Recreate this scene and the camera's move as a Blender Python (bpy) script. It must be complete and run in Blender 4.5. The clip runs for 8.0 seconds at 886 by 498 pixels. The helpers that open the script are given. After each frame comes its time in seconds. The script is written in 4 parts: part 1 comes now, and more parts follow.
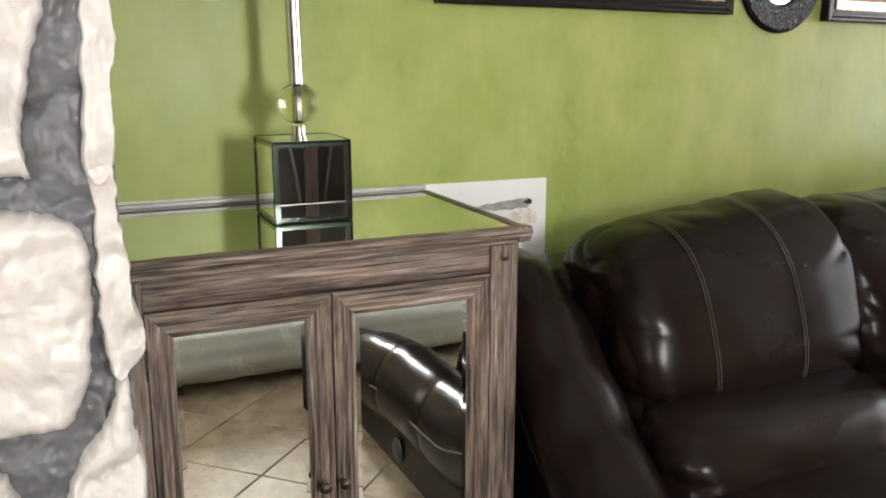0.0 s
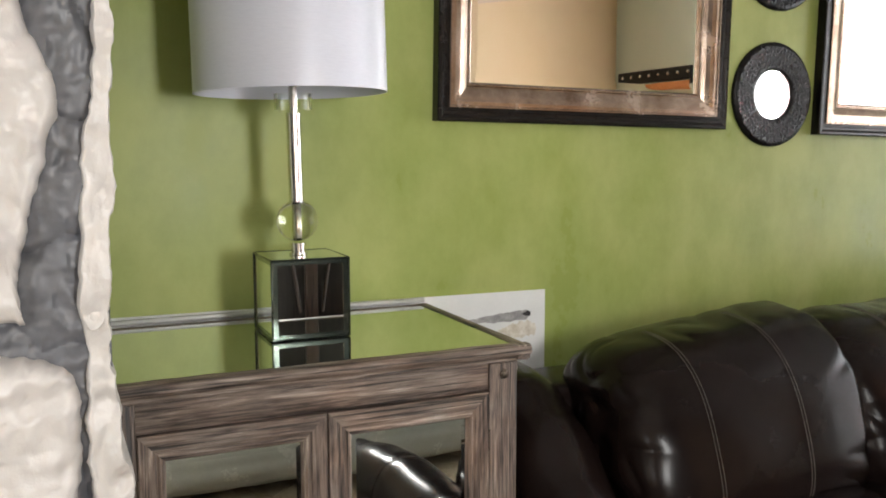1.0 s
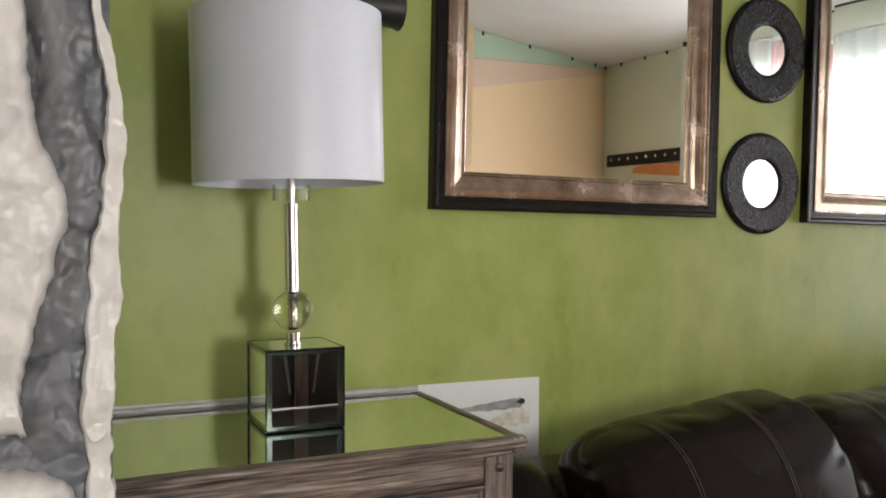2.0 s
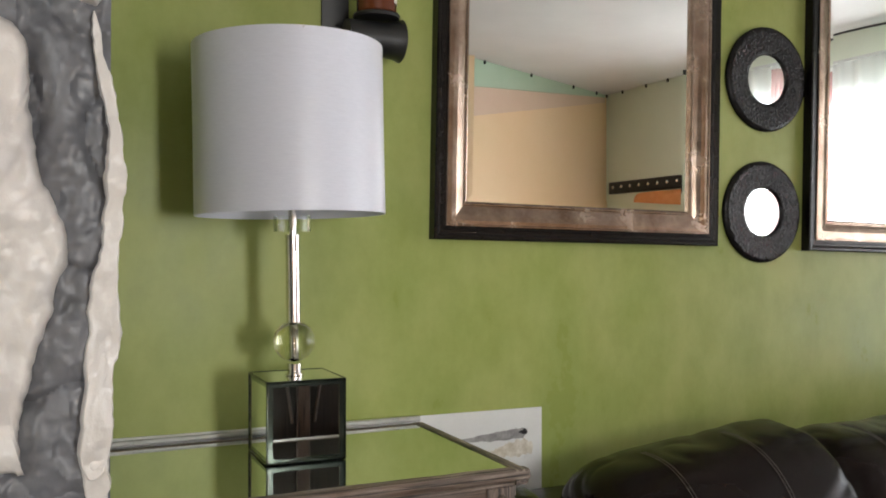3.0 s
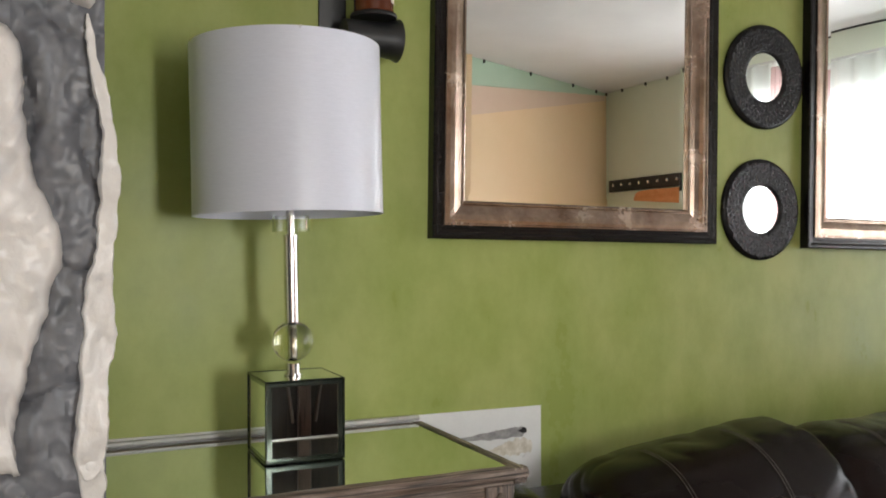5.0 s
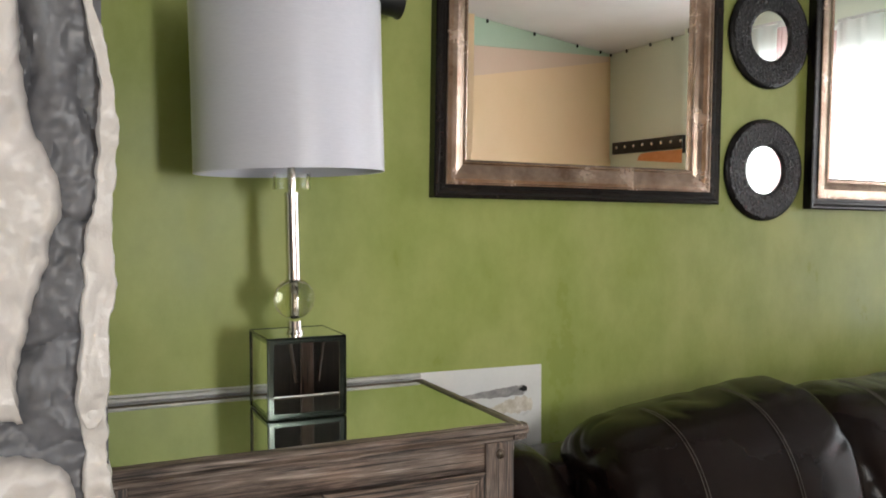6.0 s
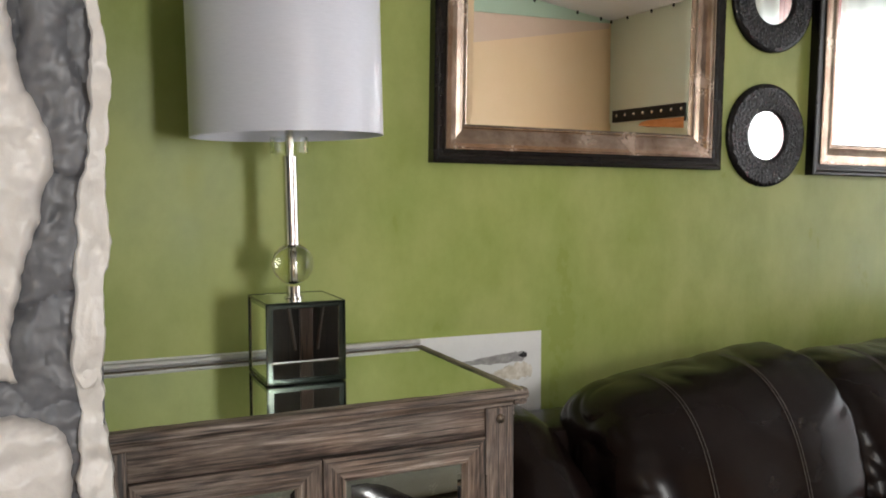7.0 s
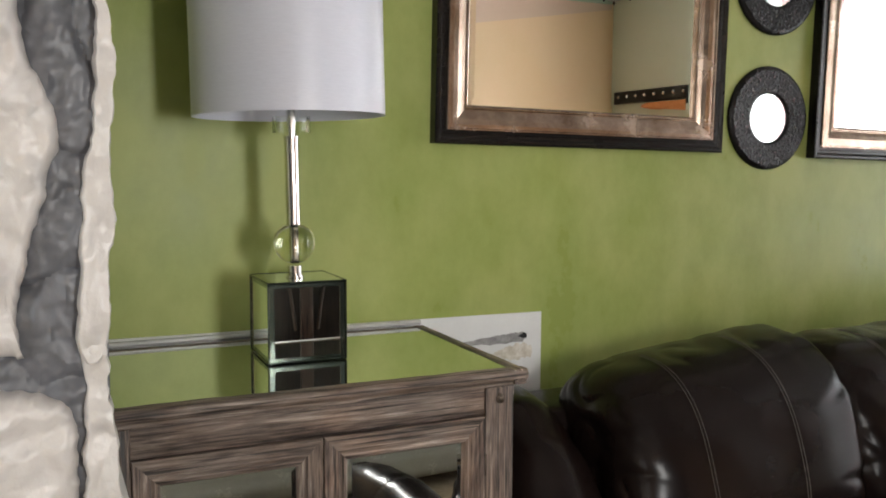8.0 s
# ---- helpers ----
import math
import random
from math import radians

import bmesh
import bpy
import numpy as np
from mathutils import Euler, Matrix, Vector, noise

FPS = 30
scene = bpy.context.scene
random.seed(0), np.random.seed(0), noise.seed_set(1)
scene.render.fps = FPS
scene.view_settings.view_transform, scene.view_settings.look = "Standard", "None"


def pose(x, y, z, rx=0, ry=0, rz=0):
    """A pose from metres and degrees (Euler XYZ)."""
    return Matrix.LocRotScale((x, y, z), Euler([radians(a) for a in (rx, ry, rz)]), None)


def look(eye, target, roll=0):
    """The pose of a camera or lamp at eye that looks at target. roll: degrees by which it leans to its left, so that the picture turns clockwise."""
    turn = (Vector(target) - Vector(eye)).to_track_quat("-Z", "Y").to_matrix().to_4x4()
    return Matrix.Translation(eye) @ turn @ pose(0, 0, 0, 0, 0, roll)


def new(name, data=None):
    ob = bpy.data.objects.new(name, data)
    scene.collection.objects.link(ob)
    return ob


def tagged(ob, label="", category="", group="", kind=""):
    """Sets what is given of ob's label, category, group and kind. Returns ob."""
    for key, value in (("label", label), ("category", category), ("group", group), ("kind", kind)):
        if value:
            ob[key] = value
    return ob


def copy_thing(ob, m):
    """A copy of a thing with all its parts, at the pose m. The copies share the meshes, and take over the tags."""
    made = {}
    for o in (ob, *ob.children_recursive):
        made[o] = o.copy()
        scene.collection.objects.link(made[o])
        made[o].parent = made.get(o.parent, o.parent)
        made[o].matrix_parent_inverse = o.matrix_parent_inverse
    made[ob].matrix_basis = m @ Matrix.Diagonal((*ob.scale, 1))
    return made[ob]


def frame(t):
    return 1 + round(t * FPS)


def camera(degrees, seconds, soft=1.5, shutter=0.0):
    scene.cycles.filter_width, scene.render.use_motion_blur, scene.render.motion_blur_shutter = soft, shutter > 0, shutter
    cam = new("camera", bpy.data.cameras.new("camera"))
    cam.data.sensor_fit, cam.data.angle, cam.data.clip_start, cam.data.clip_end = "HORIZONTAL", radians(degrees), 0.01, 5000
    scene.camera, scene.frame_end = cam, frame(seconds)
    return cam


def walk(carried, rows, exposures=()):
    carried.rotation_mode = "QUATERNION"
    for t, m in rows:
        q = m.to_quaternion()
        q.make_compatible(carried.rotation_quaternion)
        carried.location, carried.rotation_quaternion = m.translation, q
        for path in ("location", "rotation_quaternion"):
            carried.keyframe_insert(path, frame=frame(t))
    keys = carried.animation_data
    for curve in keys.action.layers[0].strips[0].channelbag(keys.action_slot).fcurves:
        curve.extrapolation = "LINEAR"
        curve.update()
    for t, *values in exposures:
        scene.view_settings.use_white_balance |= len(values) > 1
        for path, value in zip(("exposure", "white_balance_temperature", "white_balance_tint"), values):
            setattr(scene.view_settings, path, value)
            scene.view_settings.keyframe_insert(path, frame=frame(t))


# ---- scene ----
cam = camera(53.44, 8.0, soft=1.85)
walk(cam, [
    (0.0, pose(0.0000, 0.0009, 1.1514, 77.129, 0.036, -24.550)),
    (0.5, pose(0.0012, 0.0079, 1.1673, 78.975, 0.051, -24.558)),
    (1.0, pose(0.0061, 0.0064, 1.1872, 83.386, 0.047, -24.545)),
    (1.5, pose(-0.0003, 0.0033, 1.2044, 85.951, -0.237, -24.878)),
    (2.0, pose(-0.0067, 0.0081, 1.2149, 88.265, -0.290, -25.241)),
    (2.2, pose(-0.0068, 0.0081, 1.2169, 89.286, -0.237, -25.471)),
    (3.3, pose(-0.0031, 0.0056, 1.2242, 90.097, -0.086, -24.766)),
    (3.5, pose(-0.0029, 0.0056, 1.2256, 90.243, -0.037, -24.630)),
    (4.0, pose(-0.0021, 0.0020, 1.2259, 90.636, 0.159, -24.762)),
    (4.5, pose(-0.0005, 0.0013, 1.2242, 90.408, 0.193, -24.875)),
    (4.7, pose(-0.0004, 0.0014, 1.2241, 90.272, 0.176, -25.053)),
    (5.8, pose(0.0024, -0.0003, 1.2150, 88.137, 0.022, -24.615)),
    (6.0, pose(0.0028, -0.0004, 1.2139, 87.527, 0.008, -24.787)),
    (6.5, pose(0.0082, 0.0069, 1.2079, 86.323, 0.151, -25.053)),
    (7.0, pose(0.0068, 0.0124, 1.2034, 85.581, 0.026, -24.868)),
    (7.5, pose(0.0045, 0.0090, 1.2051, 85.093, -0.206, -25.002)),
    (8.0, pose(0.0031, 0.0084, 1.2020, 84.379, -0.308, -24.827)),
], exposures=[(0.0, 0.55), (0.5, 0.5), (1.0, 0.20), (1.5, -0.03), (2.0, -0.08), (8.0, -0.10)])

# ---- light ----
world = bpy.data.worlds.new("sky")
scene.world = world
world.use_nodes = True
sky = world.node_tree.nodes.new("ShaderNodeTexSky")
sky.sky_type, sky.sun_disc, sky.sun_elevation, sky.sun_rotation = "NISHITA", False, radians(35), radians(160)
world.node_tree.links.new(sky.outputs[0], world.node_tree.nodes["Background"].inputs[0])
world.node_tree.nodes["Background"].inputs[1].default_value = 0.15


def window_light(name, at, target, w, h, watts, colour):
    """Daylight that enters by a window's opening."""
    d = bpy.data.lights.new(name, "AREA")
    d.shape, d.size, d.size_y, d.energy, d.color = "RECTANGLE", w, h, watts, colour
    ob = new(name, d)
    ob.matrix_world = look(at, target)
    return ob


window_light("window_light_east", (4.03, 0.15, 1.21), (0.0, 0.10, 1.20), 1.55, 1.66, 100, (0.95, 0.98, 1.0))
window_light("window_light_south", (0.775, -1.42, 1.25), (0.85, 1.0, 1.22), 0.22, 0.66, 35, (1.0, 0.99, 0.97))
window_light("window_light_behind", (-1.10, -1.42, 1.35), (0.2, 1.0, 1.0), 0.44, 1.20, 8, (0.97, 0.98, 1.0))
# added fill from the west: brightens the east wall and the sofa's left ridges
window_light("fill_light_west", (-2.53, -0.60, 1.40), (4.0, -0.95, 1.45), 0.74, 1.14, 33, (0.93, 0.97, 1.0))

# ---- helpers for building ----
WALL, CEIL = 1.7677, 2.42


def node(nt, kind, **inputs):
    n = nt.nodes.new(kind)
    for k, v in inputs.items():
        n.inputs[k.replace("_", " ")].default_value = v
    return n


def surface(name, dark, light, rough=0.5, metal=0.0, scale=(8, 8, 8), fine=60.0, bump=0.1, dist=0.002, rough_var=0.1, coat=0.0, contrast=(0.3, 0.7), spec=0.5, grain=0.3):
    """A Principled material whose colour varies between two tones at two scales, with fine relief."""
    m = bpy.data.materials.new(name)
    m.use_nodes = True
    nt = m.node_tree
    p = nt.nodes["Principled BSDF"]
    tc = node(nt, "ShaderNodeTexCoord")
    mp = node(nt, "ShaderNodeMapping", Scale=scale)
    nt.links.new(tc.outputs["Object"], mp.inputs["Vector"])
    big = node(nt, "ShaderNodeTexNoise", Scale=1.0, Detail=6.0, Roughness=0.6)
    nt.links.new(mp.outputs[0], big.inputs["Vector"])
    small = node(nt, "ShaderNodeTexNoise", Scale=fine, Detail=4.0, Roughness=0.6)
    nt.links.new(tc.outputs["Object"], small.inputs["Vector"])
    mixf = node(nt, "ShaderNodeMath")
    mixf.operation = "MULTIPLY_ADD"
    mixf.inputs[1].default_value = grain
    nt.links.new(small.outputs["Fac"], mixf.inputs[0])
    sub = node(nt, "ShaderNodeMath")
    sub.operation = "SUBTRACT"
    sub.inputs[1].default_value = grain / 2
    nt.links.new(big.outputs["Fac"], sub.inputs[0])
    nt.links.new(sub.outputs[0], mixf.inputs[2])
    ramp = node(nt, "ShaderNodeValToRGB")
    ramp.color_ramp.elements[0].position, ramp.color_ramp.elements[1].position = contrast
    ramp.color_ramp.elements[0].color, ramp.color_ramp.elements[1].color = (*dark, 1), (*light, 1)
    nt.links.new(mixf.outputs[0], ramp.inputs[0])
    nt.links.new(ramp.outputs[0], p.inputs["Base Color"])
    rr = node(nt, "ShaderNodeMapRange")
    rr.inputs["To Min"].default_value, rr.inputs["To Max"].default_value = max(rough - rough_var, 0.02), min(rough + rough_var, 1)
    nt.links.new(mixf.outputs[0], rr.inputs["Value"])
    nt.links.new(rr.outputs[0], p.inputs["Roughness"])
    b = node(nt, "ShaderNodeBump", Strength=bump, Distance=dist)
    nt.links.new(mixf.outputs[0], b.inputs["Height"])
    nt.links.new(b.outputs[0], p.inputs["Normal"])
    p.inputs["Metallic"].default_value = metal
    p.inputs["Coat Weight"].default_value = coat
    p.inputs["Specular IOR Level"].default_value = spec
    return m


def math_node(nt, op, a, b):
    """The output of a Math node with two inputs, each a socket or a number."""
    n = nt.nodes.new("ShaderNodeMath")
    n.operation = op
    for k, v in enumerate((a, b)):
        if isinstance(v, float):
            n.inputs[k].default_value = v
        else:
            nt.links.new(v, n.inputs[k])
    return n.outputs[0]


def wood(name, along, tones, rough=0.55, grain=165.0, bump=1.0, redden=0.5):
    """Weathered wood: long streaks along one axis, pale wear over dark grain."""
    m = bpy.data.materials.new(name)
    m.use_nodes = True
    nt = m.node_tree
    p = nt.nodes["Principled BSDF"]
    tc = node(nt, "ShaderNodeTexCoord")
    info = node(nt, "ShaderNodeObjectInfo")
    shift = node(nt, "ShaderNodeVectorMath")
    shift.operation = "MULTIPLY_ADD"
    shift.inputs[1].default_value = (7.3, 5.1, 9.7)
    nt.links.new(info.outputs["Random"], shift.inputs[0])
    nt.links.new(tc.outputs["Object"], shift.inputs[2])
    s = [grain, grain, grain]
    s["xyz".index(along)] = grain * 0.045
    mp = node(nt, "ShaderNodeMapping", Scale=s)
    nt.links.new(shift.outputs[0], mp.inputs["Vector"])
    g1 = node(nt, "ShaderNodeTexNoise", Scale=1.0, Detail=9.0, Roughness=0.72, Distortion=0.35)
    nt.links.new(mp.outputs[0], g1.inputs["Vector"])
    mp2 = node(nt, "ShaderNodeMapping", Scale=[v * 0.22 for v in s])
    nt.links.new(shift.outputs[0], mp2.inputs["Vector"])
    g2 = node(nt, "ShaderNodeTexNoise", Scale=1.0, Detail=4.0, Roughness=0.6, Distortion=1.2)
    nt.links.new(mp2.outputs[0], g2.inputs["Vector"])
    mp3 = node(nt, "ShaderNodeMapping", Scale=[v * (0.30 if v < grain else 0.09) for v in s])
    nt.links.new(shift.outputs[0], mp3.inputs["Vector"])
    rings = node(nt, "ShaderNodeTexNoise", Scale=1.0, Detail=2.0, Roughness=0.45, Distortion=0.5)
    nt.links.new(mp3.outputs[0], rings.inputs["Vector"])
    lines = math_node(nt, "PINGPONG", math_node(nt, "MULTIPLY", rings.outputs["Fac"], 13.0), 0.5)
    add = node(nt, "ShaderNodeMix")
    add.inputs["Factor"].default_value = 0.30
    nt.links.new(g1.outputs["Fac"], add.inputs["A"])
    nt.links.new(g2.outputs["Fac"], add.inputs["B"])
    tone = math_node(nt, "ADD", add.outputs["Result"], math_node(nt, "MULTIPLY", math_node(nt, "SUBTRACT", lines, 0.25), 0.10))
    ramp = node(nt, "ShaderNodeValToRGB")
    e = ramp.color_ramp.elements
    e[0].position, e[0].color = 0.38, (*tones[0], 1)
    e[1].position, e[1].color = 0.66, (*tones[-1], 1)
    for i, c in enumerate(tones[1:-1]):
        x = e.new(0.38 + 0.28 * (i + 1) / (len(tones) - 1))
        x.color = (*c, 1)
    nt.links.new(tone, ramp.inputs[0])
    # broad patches where the stain is redder, and open cracks along the grain
    patch = node(nt, "ShaderNodeTexNoise", Scale=9.0, Detail=3.0, Roughness=0.6)
    nt.links.new(shift.outputs[0], patch.inputs["Vector"])
    pf = node(nt, "ShaderNodeMapRange", From_Min=0.45, From_Max=0.72, To_Max=redden)
    nt.links.new(patch.outputs["Fac"], pf.inputs["Value"])
    red = node(nt, "ShaderNodeMix")
    red.data_type, red.blend_type = "RGBA", "MULTIPLY"
    red.inputs[7].default_value = (1.0, 0.74, 0.58, 1)
    nt.links.new(pf.outputs[0], red.inputs["Factor"])
    nt.links.new(ramp.outputs[0], red.inputs[6])
    mp4 = node(nt, "ShaderNodeMapping", Scale=[v * (0.55 if v < grain else 1.1) for v in s])
    nt.links.new(shift.outputs[0], mp4.inputs["Vector"])
    crack = node(nt, "ShaderNodeTexNoise", Scale=1.0, Detail=3.0, Roughness=0.5)
    nt.links.new(mp4.outputs[0], crack.inputs["Vector"])
    cf = node(nt, "ShaderNodeMapRange", From_Min=0.34, From_Max=0.42, To_Min=0.16, To_Max=1.0)
    nt.links.new(crack.outputs["Fac"], cf.inputs["Value"])
    dark = node(nt, "ShaderNodeMix")
    dark.data_type, dark.blend_type = "RGBA", "MULTIPLY"
    dark.inputs["Factor"].default_value = 1.0
    nt.links.new(red.outputs[2], dark.inputs[6])
    nt.links.new(cf.outputs[0], dark.inputs[7])
    nt.links.new(dark.outputs[2], p.inputs["Base Color"])
    p.inputs["Roughness"].default_value = rough
    b = node(nt, "ShaderNodeBump", Strength=bump, Distance=0.0015)
    nt.links.new(math_node(nt, "MULTIPLY", tone, cf.outputs[0]), b.inputs["Height"])
    nt.links.new(b.outputs[0], p.inputs["Normal"])
    return m


def plain(name, colour, rough=0.5, metal=0.0, glass=0.0, ior=1.45):
    m = bpy.data.materials.new(name)
    m.use_nodes = True
    p = m.node_tree.nodes["Principled BSDF"]
    p.inputs["Base Color"].default_value = (*colour, 1)
    p.inputs["Roughness"].default_value = rough
    p.inputs["Metallic"].default_value = metal
    p.inputs["Transmission Weight"].default_value = glass
    p.inputs["IOR"].default_value = ior
    return m


def thing(name, m, label, category, group="", kind=""):
    ob = new(name)
    ob.empty_display_size = 0.1
    ob.matrix_world = m
    return tagged(ob, label, category, group, kind)


def to_mesh(name, bm, material, smooth=True):
    me = bpy.data.meshes.new(name)
    bmesh.ops.recalc_face_normals(bm, faces=bm.faces)
    bm.to_mesh(me)
    bm.free()
    me.materials.append(material)
    if smooth:
        me.shade_smooth()
        me.set_sharp_from_angle(angle=radians(42))
    return me


def part(name, bm, material, parent, label="", local=False, smooth=True):
    """One mesh object under a thing; its vertices are in the world's metres, or in the thing's own."""
    ob = new(name, to_mesh(name, bm, material, smooth))
    ob.parent = parent
    if not local:
        top = parent
        m = top.matrix_basis.copy()
        while top.parent:
            m = top.parent.matrix_basis @ top.matrix_parent_inverse @ m
            top = top.parent
        ob.matrix_parent_inverse = m.inverted()
    if label:
        tagged(ob, label)
    return ob


def single(name, bm, material, label="", category="", kind="", smooth=False, group=""):
    ob = new(name, to_mesh(name, bm, material, smooth))
    return tagged(ob, label, category, group, kind)


def block(x0, x1, y0, y1, z0, z1, bevel=0.0, seg=2, bm=None):
    """A box with rounded edges."""
    bm = bm or bmesh.new()
    vs = bmesh.ops.create_cube(bm, size=1)["verts"]
    for v in vs:
        v.co = ((x0 + x1) / 2 + v.co.x * (x1 - x0), (y0 + y1) / 2 + v.co.y * (y1 - y0), (z0 + z1) / 2 + v.co.z * (z1 - z0))
    if bevel:
        es = list({e for v in vs for e in v.link_edges})
        bmesh.ops.bevel(bm, geom=es, offset=bevel, segments=seg, profile=0.5, affect="EDGES")
    return bm


def turned(profile, steps=48, at=(0, 0, 0), axis="z", bm=None):
    """A body of revolution from (radius, height) pairs."""
    bm = bm or bmesh.new()
    rings = []
    for r, h in profile:
        ring = []
        for i in range(steps):
            a = 2 * math.pi * i / steps
            c = {"z": (r * math.cos(a), r * math.sin(a), h), "y": (r * math.cos(a), -h, r * math.sin(a)), "x": (h, r * math.cos(a), r * math.sin(a))}[axis]
            ring.append(bm.verts.new(Vector(c) + Vector(at)))
        rings.append(ring)
    for a, b in zip(rings, rings[1:]):
        for i in range(steps):
            bm.faces.new((a[i], a[(i + 1) % steps], b[(i + 1) % steps], b[i]))
    for ring in (rings[0], rings[-1]):
        bm.faces.new(ring)
    return bm


def pillow(centre, half, power=3.5, n=28, ends=4.0, shape=None, wrinkle=0.004, freq=9.0, seed=0.0, left=None):
    """A soft upholstered body: a rounded box, with folds gathered at its edges. shape moves each point of the unit body."""
    bm = bmesh.new()
    bmesh.ops.create_cube(bm, size=2)
    bmesh.ops.subdivide_edges(bm, edges=bm.edges, cuts=n, use_grid_fill=True)
    for v in bm.verts:
        p = v.co
        r = (abs(p.y) ** power + abs(p.z) ** power) ** (1 / power)
        crisp = left if left and p.x < 0 else ends
        k = (abs(p.x) ** crisp + r ** crisp) ** (1 / crisp)
        q = p / k
        side = max(0.0, min(1.0, (abs(q.x) - 0.62) / 0.38)) ** 1.5
        rim = max(0.0, min(1.0, (abs(q.z) - 0.6) / 0.4)) ** 2
        fold = noise.noise(Vector((q.x * 2.2 + seed, q.y * 2, q.z * 2.2))) * wrinkle * 0.45
        fold -= (1 - abs(noise.noise(Vector((q.x * 1.5, q.y * 2.0 + seed, q.z * freq * 0.55))))) ** 3 * wrinkle * 1.5 * side
        fold -= (1 - abs(noise.noise(Vector((q.x * freq * 0.55, q.y * 1.5, q.z * 1.5 + seed))))) ** 3 * wrinkle * 0.7 * rim
        d = Vector((q.x * half[0], q.y * half[1], q.z * half[2]))
        d += q.normalized() * fold
        if shape:
            d = shape(q, d)
        v.co = Vector(centre) + d
    return bm


def sweep(points, radius, steps=8, bm=None):
    """A thin tube along points."""
    bm = bm or bmesh.new()
    pts = [Vector(p) for p in points]
    rings = []
    for i, p in enumerate(pts):
        t = (pts[min(i + 1, len(pts) - 1)] - pts[max(i - 1, 0)]).normalized()
        u = t.orthogonal().normalized()
        if abs(t.z) < 0.9:
            u = t.cross(Vector((0, 0, 1))).normalized()
        w = t.cross(u)
        rings.append([bm.verts.new(p + (u * math.cos(2 * math.pi * k / steps) + w * math.sin(2 * math.pi * k / steps)) * radius) for k in range(steps)])
    for a, b in zip(rings, rings[1:]):
        for k in range(steps):
            bm.faces.new((a[k], a[(k + 1) % steps], b[(k + 1) % steps], b[k]))
    bm.faces.new(rings[0])
    bm.faces.new(rings[-1])
    return bm


# ---- materials ----
green_paint = surface("green_wall_paint", (0.262, 0.315, 0.088), (0.345, 0.382, 0.130), rough=0.34, scale=(7.5, 7.5, 5.0), fine=140, bump=0.22, dist=0.006, rough_var=0.22, grain=0.05, spec=0.19, contrast=(0.36, 0.64))
pale_green = surface("pale_green_paint", (0.80, 0.85, 0.72), (0.85, 0.90, 0.77), rough=0.5, scale=(2, 2, 2), bump=0.05)
mint_paint = surface("mint_green_paint", (0.46, 0.60, 0.46), (0.50, 0.64, 0.50), rough=0.5, scale=(2, 2, 2), bump=0.05)
ochre_paint = surface("ochre_wall_paint", (0.85, 0.60, 0.36), (0.88, 0.64, 0.41), rough=0.5, scale=(2, 2, 2), bump=0.05)
peach_paint = surface("peach_paint", (0.72, 0.52, 0.40), (0.77, 0.57, 0.45), rough=0.55, scale=(2, 2, 2), bump=0.05)
ceiling_paint = surface("ceiling_paint", (0.70, 0.68, 0.67), (0.76, 0.74, 0.73), rough=0.8, scale=(3, 3, 3), fine=200, bump=0.2)
white_paint = surface("white_paint", (0.66, 0.67, 0.66), (0.74, 0.75, 0.74), rough=0.55, scale=(9, 9, 9), fine=150, bump=0.1)
bead_grey = surface("grey_painted_bead", (0.36, 0.36, 0.34), (0.50, 0.50, 0.48), rough=0.3, scale=(14, 14, 14), fine=120, bump=0.1)
patch_grey = surface("grey_plaster_patch", (0.20, 0.20, 0.20), (0.42, 0.41, 0.40), rough=0.8, scale=(40, 40, 60), fine=200, bump=0.5)
patch_tan = surface("torn_paper_patch", (0.50, 0.45, 0.36), (0.72, 0.69, 0.62), rough=0.8, scale=(50, 50, 50), fine=200, bump=0.5)
tile_mat = surface("beige_floor_tile", (0.23, 0.17, 0.11), (0.45, 0.36, 0.26), rough=0.52, scale=(11, 11, 11), fine=60, bump=0.1, contrast=(0.32, 0.68))
nt = tile_mat.node_tree
info, spread = node(nt, "ShaderNodeObjectInfo"), node(nt, "ShaderNodeMath")
spread.operation = "MULTIPLY"
spread.inputs[1].default_value = 37.0
nt.links.new(info.outputs["Random"], spread.inputs[0])
nt.links.new(spread.outputs[0], nt.nodes["Mapping"].inputs["Location"])
grout_mat = surface("tile_grout", (0.17, 0.13, 0.095), (0.24, 0.19, 0.145), rough=0.9, scale=(20, 20, 20))
stone_mat = surface("white_painted_stone", (0.415, 0.390, 0.368), (0.455, 0.430, 0.410), rough=0.36, scale=(14, 14, 14), fine=150, bump=0.30, dist=0.008, rough_var=0.12, contrast=(0.25, 0.6))
mortar_mat = surface("dark_grey_mortar", (0.060, 0.061, 0.068), (0.105, 0.106, 0.117), rough=0.44, scale=(34, 34, 20), fine=110, bump=0.25, dist=0.004, rough_var=0.10)
tones = [(0.020, 0.014, 0.011), (0.115, 0.085, 0.068), (0.23, 0.182, 0.150), (0.47, 0.405, 0.35)]
wood_x = wood("weathered_wood_rail", "x", tones)
wood_y = wood("weathered_wood_side", "y", tones)
wood_z = wood("weathered_wood_stile", "z", tones)
dark_wood = wood("dark_brown_wood", "z", [(0.008, 0.005, 0.004), (0.016, 0.010, 0.008), (0.028, 0.018, 0.014)], rough=0.4, bump=0.2)
brown_wood = wood("brown_wood", "z", [(0.05, 0.03, 0.022), (0.085, 0.052, 0.04)], rough=0.4, bump=0.2)
mirror_mat = plain("mirror_glass", (0.86, 0.89, 0.87), rough=0.0, metal=1.0)
